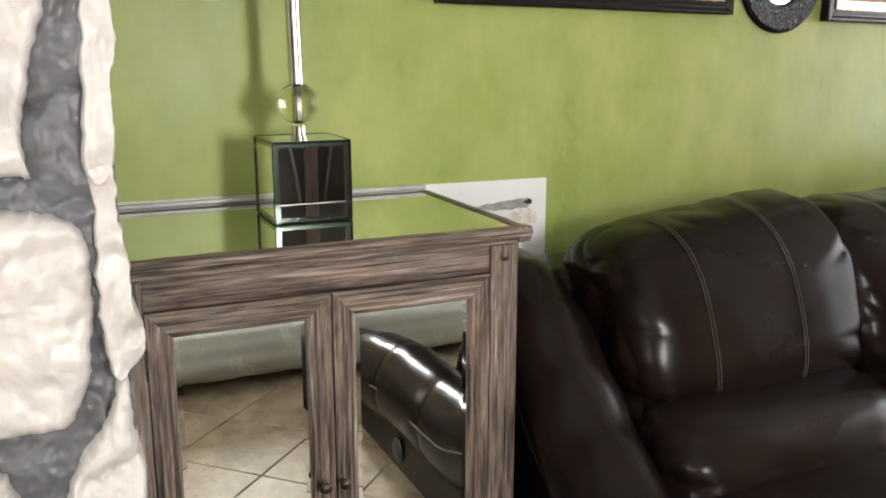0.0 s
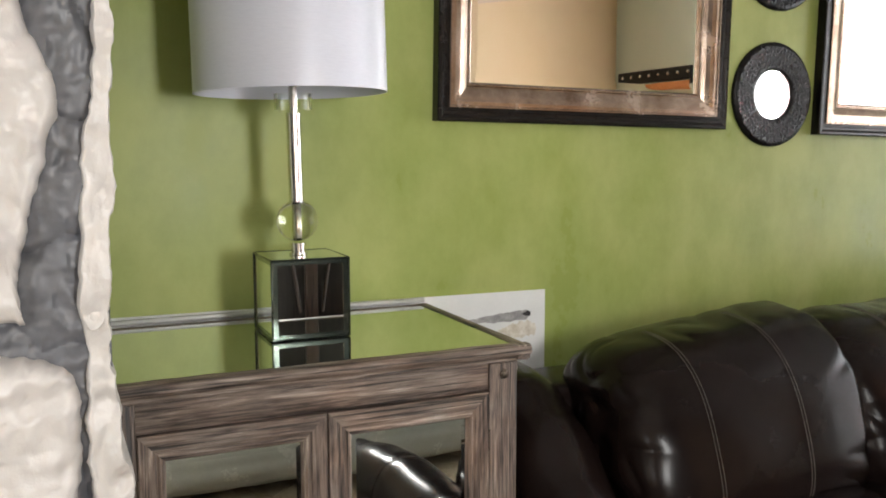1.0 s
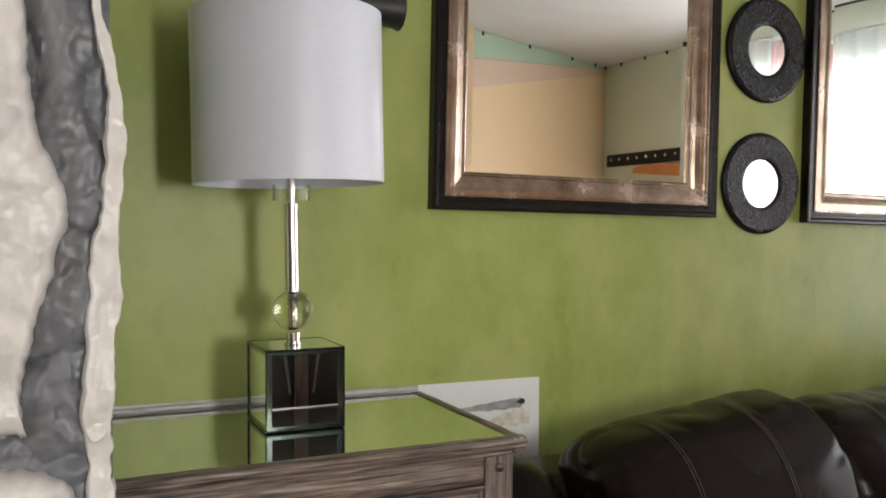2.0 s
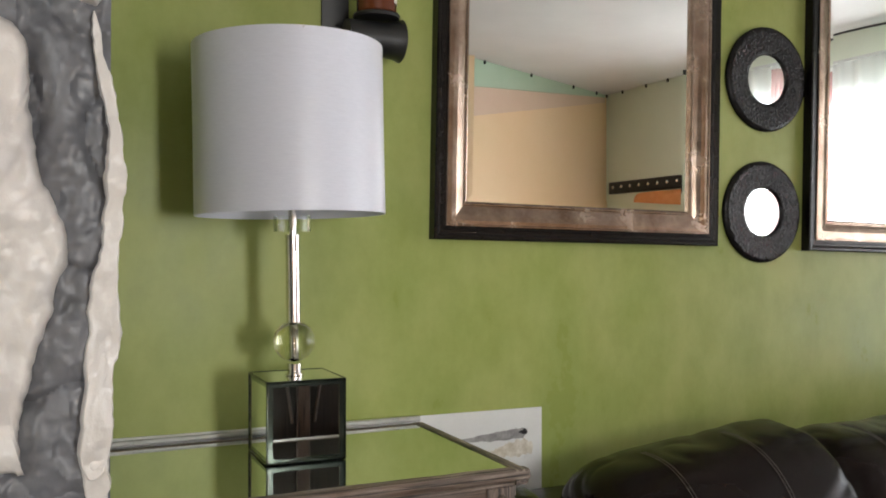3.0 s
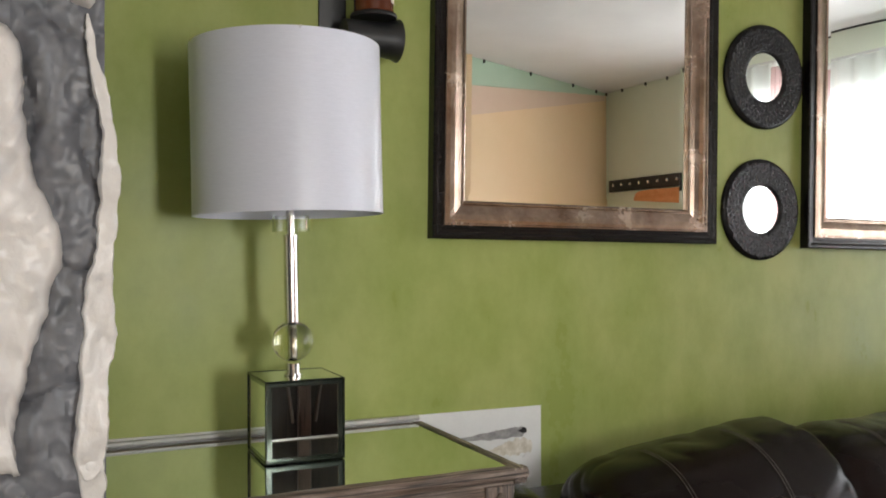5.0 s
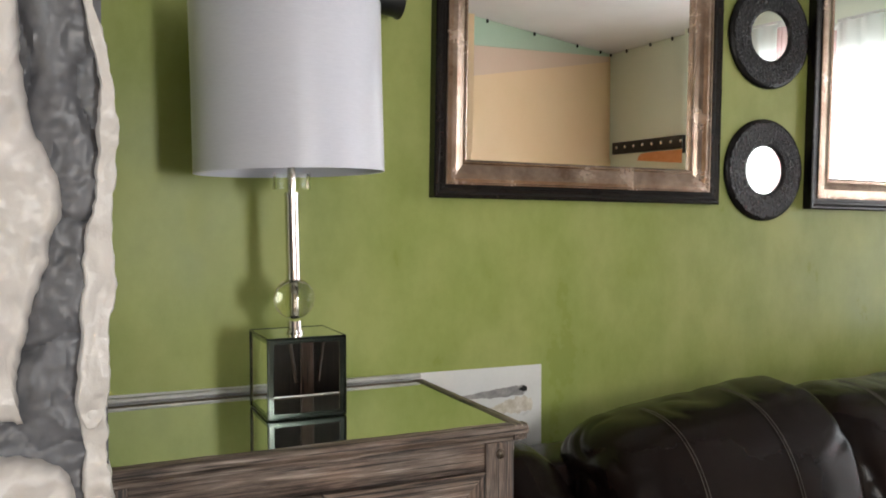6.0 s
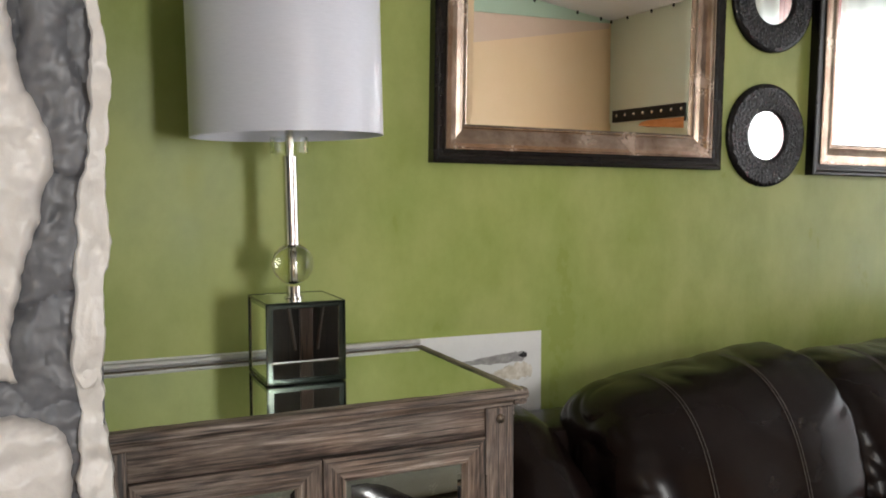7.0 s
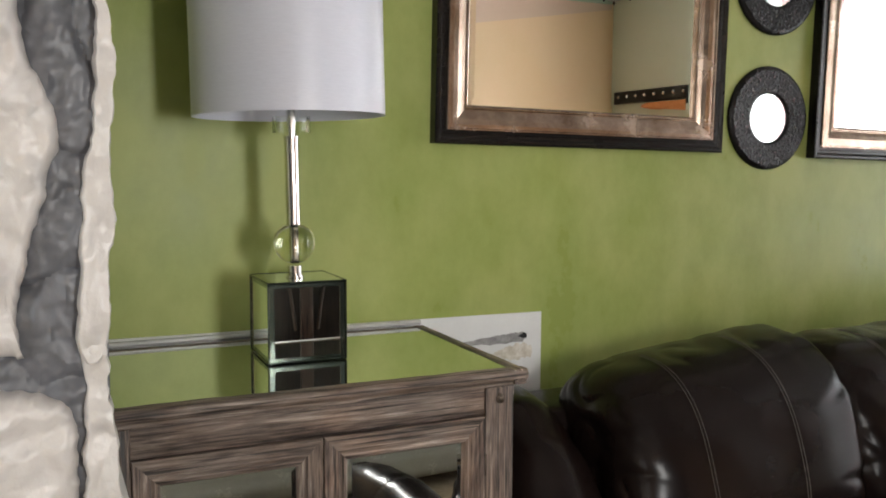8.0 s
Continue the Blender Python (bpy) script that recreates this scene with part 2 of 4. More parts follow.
mirror_dark = plain("bevelled_mirror_edge", (0.10, 0.12, 0.105), rough=0.10, metal=1.0)
chrome = surface("polished_chrome", (0.66, 0.63, 0.62), (0.75, 0.72, 0.71), rough=0.15, metal=1.0, scale=(30, 30, 30), bump=0.0, rough_var=0.03)
# dark tint in place of what a tilted bevel would reflect
bevel_tint = plain("dark_bevel_reflection_tint", (0.24, 0.29, 0.25), rough=0.12, metal=1.0)
ball_glass = plain("lamp_crystal", (0.86, 0.88, 0.74), rough=0.0, glass=1.0, ior=1.52)
crystal = plain("clear_crystal", (0.97, 1.0, 0.96), rough=0.0, glass=1.0, ior=1.5)
acrylic = plain("clear_acrylic", (0.98, 1.0, 0.98), rough=0.0, glass=1.0, ior=1.42)
leather = surface("dark_brown_leather", (0.0066, 0.0039, 0.0034), (0.0106, 0.0063, 0.0055), rough=0.24, scale=(7, 7, 7), fine=320, bump=0.10, dist=0.0012, rough_var=0.04, spec=0.15, grain=0.25)
thread = surface("tan_stitching", (0.055, 0.044, 0.037), (0.095, 0.08, 0.068), rough=0.7, scale=(90, 90, 90))
black_frame = surface("black_frame_lacquer", (0.005, 0.004, 0.004), (0.011, 0.009, 0.008), rough=0.25, scale=(20, 20, 20), bump=0.03, spec=0.25, rough_var=0.02, grain=0.1)
black_metal = surface("black_hammered_metal", (0.006, 0.0055, 0.0055), (0.012, 0.011, 0.011), rough=0.26, metal=0.0, spec=0.2, rough_var=0.03, scale=(60, 60, 60), bump=0.15)
black_rack = surface("black_satin_metal", (0.006, 0.006, 0.007), (0.012, 0.012, 0.013), rough=0.45, scale=(20, 20, 20), bump=0.05)
bronze = surface("champagne_bronze_leaf", (0.20, 0.135, 0.095), (0.47, 0.37, 0.30), rough=0.25, metal=0.95, scale=(16, 16, 16), fine=120, bump=0.12, rough_var=0.1, contrast=(0.28, 0.72))
silver_cloth = surface("silver_grey_vinyl", (0.46, 0.46, 0.43), (0.54, 0.54, 0.50), rough=0.25, metal=0.10, scale=(9, 9, 9), fine=120, bump=0.3, dist=0.004)
amber = plain("amber_bottle_glass", (0.10, 0.024, 0.008), rough=0.05)
label_paper = surface("bottle_label", (0.62, 0.55, 0.48), (0.74, 0.68, 0.62), rough=0.7, scale=(60, 60, 60))
orange_cloth = surface("orange_cloth", (0.72, 0.28, 0.10), (0.80, 0.36, 0.15), rough=0.9, scale=(20, 20, 20))
rivet_metal = plain("silver_stud", (0.75, 0.75, 0.75), rough=0.25, metal=1.0)
knob_metal = surface("antique_dark_bronze", (0.05, 0.04, 0.03), (0.14, 0.11, 0.085), rough=0.35, metal=0.9, scale=(60, 60, 60))

fabric = surface("white_lamp_fabric", (0.63, 0.645, 0.73), (0.68, 0.695, 0.78), rough=0.35, scale=(60, 60, 500), fine=400, bump=0.12, dist=0.0006, spec=0.35)
fabric.node_tree.nodes["Principled BSDF"].inputs["Sheen Weight"].default_value = 0.2

# ---- the room ----
CORNER, TURN = (4.04, -2.15), (2.45, -1.375)


def wall_box(name, x0, x1, y0, y1, z0, z1, material, label):
    return single(name, block(x0, x1, y0, y1, z0, z1), material, label, "wall", "structure")


def wall_with_opening(name, axis, a0, a1, b0, b1, o0, o1, z0, z1, material, label):
    """A wall along x or y with one rectangular opening through it."""
    bm = bmesh.new()
    for s0, s1, h0, h1 in ((a0, o0, 0, CEIL), (o1, a1, 0, CEIL), (o0, o1, 0, z0), (o0, o1, z1, CEIL)):
        if axis == "x":
            block(s0, s1, b0, b1, h0, h1, bm=bm)
        else:
            block(b0, b1, s0, s1, h0, h1, bm=bm)
    return single(name, bm, material, label, "wall", "structure")


wall_box("wall_north", -2.6, 4.2, WALL, WALL + 0.12, 0, CEIL, green_paint, "olive green painted wall with a soft sheen")
wall_with_opening("wall_east", "y", -2.3, WALL, 4.05, 4.17, -0.65, 0.95, 0.35, 2.06, pale_green, "pale green wall with a wide window")
# unseen wall, opened only for the added west fill
wall_with_opening("wall_west", "y", -1.5, WALL, -2.62, -2.50, -1.0, -0.2, 0.80, 2.00, pale_green, "pale green wall with an opening for the added fill light")
wall_with_opening("wall_south", "x", 0.0, TURN[0], -1.50, -1.38, 0.65, 0.90, 0.90, 1.60, ochre_paint, "ochre painted wall with a narrow window")
wall_with_opening("wall_south_west", "x", -2.6, 0.0, -1.50, -1.38, -1.35, -0.85, 0.70, 2.00, ochre_paint, "ochre painted wall with a window")
d = Vector((CORNER[0] - TURN[0], CORNER[1] - TURN[1], 0))
bm = block(0, d.length + 0.15, -0.12, 0, 0, CEIL)
bm.transform(Matrix.Translation((*TURN, 0)) @ Matrix.Rotation(math.atan2(d.y, d.x), 4, "Z"))
single("wall_south_east", bm, ochre_paint, "ochre wall set at an angle below a mint strip", "wall", "structure")
single("ceiling", block(-2.7, 4.3, -2.4, WALL + 0.12, CEIL, CEIL + 0.1), ceiling_paint, "plain white ceiling", "ceiling", "structure")

# mint border that tapers along the angled wall, with peach band below it
turn = Matrix.Translation((*TURN, 0)) @ Matrix.Rotation(math.atan2(d.y, d.x), 4, "Z")


def wedge(l0, h00, h01, l1, h10, h11, off):
    bm = bmesh.new()
    vs = [bm.verts.new(c) for c in ((l0, 0.0, h00), (l1, 0.0, h10), (l1, 0.0, h11), (l0, 0.0, h01))]
    vs += [bm.verts.new((v.co.x, off, v.co.z)) for v in vs]
    for f in ((0, 1, 2, 3), (7, 6, 5, 4), (0, 4, 5, 1), (1, 5, 6, 2), (2, 6, 7, 3), (3, 7, 4, 0)):
        bm.faces.new([vs[i] for i in f])
    bm.transform(turn)
    return bm


single("trim_mint", wedge(0.02, 2.24, 2.418, d.length - 0.02, 2.40, 2.418, 0.010), mint_paint, "tapering mint green strip under the ceiling", "trim", "structure")
single("trim_peach", wedge(0.02, 2.05, 2.238, d.length - 0.02, 2.36, 2.398, 0.006), peach_paint, "pinkish peach band on the wall", "trim", "structure")

# ceiling hooks along the two walls
hook = thing("ceiling_hook", pose(2.60, -1.43, CEIL - 0.025), "small dark hook at the ceiling's edge", "hook", "hooks at the ceiling")
part("stem", turned([(0.005, 0.0), (0.008, 0.006), (0.008, 0.02), (0.004, 0.025)], 10), black_rack, hook, local=True)
for x, y in ((3.08, -1.66), (3.58, -1.90), (3.88, -2.04), (4.03, -2.12), (4.03, -1.92), (4.03, -1.64), (4.03, -1.40)):
    copy_thing(hook, pose(x, y, CEIL - 0.025))

# floor: diagonal tiles
single("floor", block(-2.7, 4.3, -2.4, WALL + 0.12, -0.12, -0.006), grout_mat, "beige tiled floor laid diagonally", "floor", "structure")

# windows
def window(name, axis, o0, o1, z0, z1, at, label):
    """A white frame with a mullion and panes in an opening along x or y."""
    w = thing(name, pose(0, 0, 0), label, "window", kind="structure")

    def bar(n, a0, a1, h0, h1, t=0.02, material=white_paint, off=0.05):
        c = at + off
        bm = block(a0, a1, c - t, c + t, h0, h1, 0.004) if axis == "x" else block(c - t, c + t, a0, a1, h0, h1, 0.004)
        return part(n, bm, material, w)
    for n, a0, a1, h0, h1 in (("frame_side", o0, o0 + 0.05, z0, z1), ("frame_side", o1 - 0.05, o1, z0, z1), ("frame_rail", o0 + 0.05, o1 - 0.05, z0, z0 + 0.05), ("frame_rail", o0 + 0.05, o1 - 0.05, z1 - 0.05, z1)):
        bar(n, a0, a1, h0, h1)
    if o1 - o0 > 0.6:
        bar("mullion", (o0 + o1) / 2 - 0.02, (o0 + o1) / 2 + 0.02, z0 + 0.05, z1 - 0.05)
    p = bar("pane", o0 + 0.05, o1 - 0.05, z0 + 0.05, z1 - 0.05, 0.003, crystal)
    p.visible_shadow = False
    return w


window("window_1", "y", -0.65, 0.95, 0.35, 2.06, 4.05, "bright wide window with a white frame")
window("window_2", "x", 0.65, 0.90, 0.90, 1.60, -1.50, "narrow bright window with a white frame")
window("window_3", "x", -1.35, -0.85, 0.70, 2.00, -1.50, "bright window with a white frame")

# unseen window, added to house the west fill light
window("added_window_west", "y", -1.0, -0.2, 0.80, 2.00, -2.64, "unseen white framed window added around the west fill light")


def sheer_cloth(name, colour, thin):
    """A thin cloth that lets part of the daylight straight through and glows with the rest."""
    m = bpy.data.materials.new(name)
    m.use_nodes = True
    nt = m.node_tree
    nt.nodes.remove(nt.nodes["Principled BSDF"])
    tr, tl, df = node(nt, "ShaderNodeBsdfTransparent"), node(nt, "ShaderNodeBsdfTranslucent"), node(nt, "ShaderNodeBsdfDiffuse")
    tl.inputs[0].default_value = df.inputs[0].default_value = (*colour, 1)
    m1, m2 = node(nt, "ShaderNodeMixShader", Fac=0.5), node(nt, "ShaderNodeMixShader", Fac=thin)
    nt.links.new(tl.outputs[0], m1.inputs[1]), nt.links.new(df.outputs[0], m1.inputs[2])
    nt.links.new(tr.outputs[0], m2.inputs[1]), nt.links.new(m1.outputs[0], m2.inputs[2])
    nt.links.new(m2.outputs[0], nt.nodes["Material Output"].inputs[0])
    return m


sheer = sheer_cloth("sheer_curtain", (0.8, 0.8, 0.82), 0.72)
pink_sheer = sheer_cloth("pink_curtain", (0.80, 0.42, 0.42), 0.38)


def curtain(y0, y1, z0, z1, x, material, label):
    bm = bmesh.new()
    n = 140
    rows = []
    for k in range(13):
        z = z1 + (z0 - z1) * k / 12
        row = []
        for i in range(n + 1):
            y = y0 + (y1 - y0) * i / n
            a = 0.026 * math.sin(i * 0.62 + 0.8 * math.sin(i * 0.11)) * (0.5 + 0.5 * min(1, k / 3))
            row.append(bm.verts.new((x + a, y, z)))
        rows.append(row)
    for a, b in zip(rows, rows[1:]):
        for i in range(n):
            bm.faces.new((a[i], a[i + 1], b[i + 1], b[i]))
    ob = single("curtain", bm, material, label, "curtain", smooth=True)
    return ob


curtain(-0.72, 1.02, 0.12, 2.24, 3.97, sheer, "sheer white curtain gathered in soft folds")
curtain(-0.355, 0.07, 0.14, 2.20, 3.915, pink_sheer, "thin pink curtain drawn beside the sheer white one")
rod = thing("curtain_rod", pose(3.97, 0.15, 2.24), "thin dark curtain wire slung below the ceiling", "curtain rod")
part("wire", sweep([(3.97, -0.95 + i * 0.12, 2.385 - 0.012 * math.sin(i * 0.55)) for i in range(19)], 0.006), black_rack, rod)
part("rail", block(3.962, 3.978, -0.74, 1.04, 2.235, 2.25, 0.002), white_paint, rod)
part("rail_bracket", block(3.97, 4.06, 0.99, 1.01, 2.236, 2.249, 0.002), white_paint, rod)
part("rail_bracket", block(3.97, 4.06, -0.72, -0.70, 2.236, 2.249, 0.002), white_paint, rod)
part("bracket", block(3.97, 4.05, 0.98, 1.0, 2.37, 2.40, 0.003), black_rack, rod)
part("bracket", block(3.97, 4.05, -0.97, -0.95, 2.37, 2.40, 0.003), black_rack, rod)

# ---- the room behind the camera ----
rail = thing("wall_rail", pose(4.03, -1.6, 1.69), "black wall rail with a row of silver studs", "wall rail")
part("board", block(4.02, 4.05, -2.08, -1.10, 1.645, 1.735, 0.004), black_rack, rail)
for i in range(9):
    part("stud", turned([(0.012, 0.0), (0.011, -0.005), (0.006, -0.009)], 12, (4.02, -2.02 + i * 0.105, 1.695), "x"), rivet_metal, rail)
part("end_bracket", block(3.99, 4.05, -1.10, -1.06, 1.60, 1.72, 0.004), black_rack, rail)
cloth = pillow((4.0, -1.42, 1.55), (0.035, 0.30, 0.085), 5, 10, wrinkle=0.01)
single("hanging_cloth", cloth, orange_cloth, "orange cloth hanging under the studded rail", "cloth", smooth=True)

bench = thing("silver_bench", pose(0.5, -0.5, 0), "low silver grey vinyl bench with a padded front", "bench")
part("front_roll", pillow((0.55, -0.28, 0.135), (1.25, 0.090, 0.105), 2.3, 46, wrinkle=0.020, freq=34), silver_cloth, bench)
part("seat_pad", pillow((0.55, -0.52, 0.31), (1.27, 0.32, 0.10), 4, 40, wrinkle=0.012, freq=22), silver_cloth, bench)
part("base", block(-0.65, 1.75, -0.80, -0.30, 0.03, 0.24, 0.01), silver_cloth, bench)
for x in (-0.6, 1.66):
    for y in (-0.74, -0.40):
        part("foot", block(x, x + 0.05, y, y + 0.05, 0, 0.035, 0.004), dark_wood, bench)

# added tall block that keeps the lamp pane's reflection dark, for low furniture there
backdrop = thing("dark_wardrobe", pose(1.5, -1.18, 0), "tall dark block added for the lamp pane to reflect, with a lighter middle post", "wardrobe")
part("carcass", block(0.905, 2.05, -1.37, -0.98, 0.06, 2.06, 0.008), dark_wood, backdrop)
part("top", block(0.902, 2.07, -1.375, -0.95, 2.06, 2.09, 0.008), dark_wood, backdrop)
part("plinth", block(0.92, 2.03, -1.36, -1.0, 0.0, 0.06, 0.004), dark_wood, backdrop)
part("post", block(1.075, 1.135, -0.98, -0.955, 0.08, 2.04, 0.006), brown_wood, backdrop, "lighter brown middle post")
# strips imitate the chair-like curves reflected in the lamp pane
for sign, x in ((1, 0.955), (-1, 1.26)):
    part("inlay", sweep([(x + sign * 0.10 * (1 - a / 10) ** 0.6, -0.975, 0.42 + 0.045 * a) for a in range(11)], 0.008), brown_wood, backdrop, "curved strip standing in for reflected chair-like curves")

# ---- stone chimney ----
chimney = thing("stone_chimney", pose(-0.3, 0.85, 0), "white painted fieldstone chimney with dark grey mortar", "chimney", kind="structure")


def mortar_face():
    """The mortar body, with a lumpy trowelled front."""
    bm = bmesh.new()
    x0, x1, z1 = -0.95, 0.0495, CEIL
    fine = 0.0022

    def put(xa, xb, za, zb, s):
        nx, nz = max(1, round((xb - xa) / s)), max(1, round((zb - za) / s))
        grid = []
        for k in range(nz + 1):
            row = []
            for i in range(nx + 1):
                p = Vector((xa + (xb - xa) * i / nx, 0, za + (zb - za) * k / nz))
                n = noise.noise(p * 30) * 0.0030 + noise.noise(p * 75) * 0.0024 + noise.noise(p * 170) * 0.0012 - (1 - abs(noise.noise(p * Vector((70, 1, 34))))) ** 5 * 0.0022
                n += (1 - abs(noise.noise(p * Vector((20, 1, 9)) + Vector((4, 0, 2))))) ** 14 * 0.0060
                swell = 0.010 * math.exp(-(min(0.0, p.x - 0.020) / 0.030) ** 2)
                edge = min(0.0, x1 - 0.008 - p.x)
                row.append(bm.verts.new((p.x, 0.716 + n - swell + edge * edge * 30, p.z)))
            grid.append(row)
        for a, b in zip(grid, grid[1:]):
            for i in range(nx):
                bm.faces.new((a[i], a[i + 1], b[i + 1], b[i]))
    put(-0.16, x1, 0.62, 1.62, fine)
    put(x0, -0.16, 0.0, z1, 0.03)
    put(-0.16, x1, 0.0, 0.62, 0.012)
    put(-0.16, x1, 1.62, z1, 0.012)
    block(x0, x1 - 0.008, 0.726, 1.02, 0.0, z1, bm=bm)
    return bm


part("mortar", mortar_face(), mortar_mat, chimney, "dark grey lumpy mortar")


def stone(outline, height, back, seed, rough=1.0, rings=34, around=200, spine=False):
    """One fieldstone: a smoothed outline in x and z, domed towards the room, uneven and chipped at its edge. A long one narrows to a spine."""
    n = len(outline)
    curve = []
    for i in range(around):
        u = i / around * n
        k, f = int(u), u - int(u)
        a, b, c, e = (Vector(outline[(k + j) % n]) for j in (-1, 0, 1, 2))
        curve.append(0.5 * ((2 * b) + (c - a) * f + (2 * a - 5 * b + 4 * c - e) * f * f + (3 * b - a - 3 * c + e) * f ** 3))
    mid = sum(curve, Vector((0, 0))) / around
    pts = []
    for i, q in enumerate(curve):
        along = (curve[(i + 1) % around] - curve[i - 1]).normalized()
        side = Vector((along.y, -along.x))
        side = side if side.dot(q - mid) > 0 else -side
        w = noise.noise(Vector((q.x * 45, seed * 3.1, q.y * 45))) * 0.0030 + noise.noise(Vector((q.x * 130, seed, q.y * 130))) * 0.0019 + noise.noise(Vector((q.x * 340, seed, q.y * 340))) * 0.0008
        near_by = [(c.x, math.exp(-((c.y - q.y) / 0.018) ** 2)) for c in curve]
        goal = Vector((sum(x * g for x, g in near_by) / sum(g for _, g in near_by), mid.y + (q.y - mid.y) * 0.93)) if spine else mid
        pts.append((q, side * w * rough, goal))
    bm = bmesh.new()
    loops = []
    for y in (back, 0.722):
        loops.append([bm.verts.new((p.x + w.x, y, p.y + w.y)) for p, w, goal in pts])
    for r in range(rings):
        s = r / (rings - 1)
        k = 1 - (s ** 1.5) * (1.05 if spine else 0.97)
        row = []
        for p, w, goal in pts:
            q = goal + (p - goal) * k + w * (1 - s)
            dome = height * (1 - (1 - min(1, s * 2.6)) ** 2.6) ** 0.8
            v = Vector((q.x, seed, q.y))
            n1 = noise.noise(v * 16) * 0.010 + noise.noise(v * 42) * 0.0050 + noise.noise(v * 95) * 0.0022 + noise.noise(v * 210) * 0.0006
            n2 = max(0.0, noise.noise(v * 28 + Vector((9, 9, 9))) - 0.15) * 0.018 - 0.004 * max(0.0, noise.noise(v * 36 + Vector((3, 1, 7))) - 0.1)
            row.append(bm.verts.new((q.x, 0.716 - dome - (n1 + n2) * rough * min(1, s * 3 + 0.15), q.y)))
        loops.append(row)
    for a, b in zip(loops, loops[1:]):
        for i in range(around):
            bm.faces.new((a[i], a[(i + 1) % around], b[(i + 1) % around], b[i]))
    if not spine:
        bm.faces.new(loops[-1])
    return bm


near = [
    # upper left boulder with a blunt nose towards the joint
    ([(-0.21, 1.07), (-0.03, 1.058), (-0.011, 1.058), (-0.013, 1.085), (-0.004, 1.130), (0.008, 1.172), (0.021, 1.225), (0.012, 1.255), (-0.001, 1.29), (-0.006, 1.34), (-0.010, 1.376), (-0.04, 1.393), (-0.20, 1.40), (-0.24, 1.25)], 0.022, 0.80, 1.3),
    # lower left block
    ([(-0.23, 0.87), (-0.06, 0.862), (-0.004, 0.862), (0.017, 0.893), (0.0255, 0.95), (0.0255, 1.0), (0.018, 1.021), (-0.003, 1.030), (-0.05, 1.037), (-0.22, 1.04), (-0.25, 0.95)], 0.026, 0.80, 4.7),
    # bottom left
    ([(-0.24, 0.64), (-0.06, 0.65), (-0.035, 0.70), (-0.03, 0.76), (-0.045, 0.815), (-0.07, 0.832), (-0.23, 0.835), (-0.26, 0.74)], 0.024, 0.80, 7.9),
    # corner stones of the right edge
    ([(0.0275, 1.062), (0.030, 1.13), (0.035, 1.19), (0.0425, 1.225), (0.0455, 1.275), (0.0465, 1.318), (0.039, 1.35), (0.036, 1.392), (0.040, 1.392), (0.0505, 1.34), (0.0575, 1.295), (0.0605, 1.27), (0.0555, 1.22), (0.058, 1.165), (0.0545, 1.145), (0.0505, 1.12), (0.0505, 1.075), (0.040, 1.052)], 0.020, 0.98, 2.2),
    ([(0.0295, 1.076), (0.040, 1.084), (0.0488, 1.074), (0.0485, 1.035), (0.0535, 0.995), (0.0555, 0.958), (0.0620, 0.930), (0.057, 0.912), (0.0445, 0.897), (0.034, 0.905), (0.0285, 0.955), (0.0300, 1.01)], 0.018, 0.98, 5.5),
    ([(0.000, 0.822), (0.012, 0.845), (0.030, 0.868), (0.041, 0.898), (0.046, 0.893), (0.047, 0.86), (0.052, 0.83), (0.054, 0.78), (0.050, 0.72), (0.020, 0.69), (-0.005, 0.71), (-0.010, 0.77)], 0.022, 0.98, 8.1),
    # stone above, over the dark joint
    ([(-0.20, 1.422), (-0.05, 1.416), (0.012, 1.408), (0.034, 1.401), (0.044, 1.408), (0.049, 1.44), (0.05, 1.52), (0.03, 1.60), (-0.18, 1.61), (-0.22, 1.5)], 0.028, 0.98, 9.6),
]
for i, (outline, height, back, seed) in enumerate(near):
    part("stone", stone(outline, height, back, seed, (1, 1, 1, 0.9, 1.2, 1.2, 1)[i], spine=i in (3, 4)), stone_mat, chimney)

rng = random.Random(11)
z = 0.02
while z < CEIL - 0.08:
    h = min(rng.uniform(0.15, 0.22), CEIL - 0.01 - z)
    x = -0.94
    while x < 0.03:
        w = rng.uniform(0.16, 0.30)
        x1 = min(x + w, 0.052)
        if 0.052 - x1 < 0.08:
            x1 = 0.052
        zc = z + h / 2
        if x1 > -0.24 and 0.62 < zc < 1.63:
            x1 = min(x1, -0.275)
        if x1 - x > 0.06 and not (x > -0.27 and 0.60 < zc < 1.65):
            j = lambda: rng.uniform(-0.014, 0.014)
            a, b, c, e = x + 0.012, x1 - 0.012, z + 0.012, z + h - 0.012
            m = (a + b) / 2
            o = [(a + j(), c + 0.02), (m + j(), c + j()), (b + j() * 0.5, c + 0.015), (b, zc + j()), (b - 0.01, e - 0.01), (m + j(), e + j()), (a + 0.01, e - 0.01), (a, zc + j())]
            part("stone", stone(o, 0.026, 0.98 if x1 > 0.0 else 0.80, rng.uniform(10, 90), 1.0, 9, 48), stone_mat, chimney)
        if x1 == -0.275:
            break
        x = x1
    z += h + 0.012

# ---- wall panel ----
panel = thing("wall_panel", pose(0.6, WALL, 0.45), "unpainted white wall panel with a torn grey patch", "wall panel", kind="structure")
bm = bmesh.new()
vs = [bm.verts.new(c) for c in ((-0.6, WALL, 0.40), (1.072, WALL, 0.40), (1.0715, WALL, 0.855), (-0.6, WALL, 0.8705))]
vs += [bm.verts.new((v.co.x, WALL - 0.004, v.co.z)) for v in vs]
for f in ((0, 1, 2, 3), (7, 6, 5, 4), (0, 4, 5, 1), (1, 5, 6, 2), (2, 6, 7, 3), (3, 7, 4, 0)):
    bm.faces.new([vs[i] for i in f])
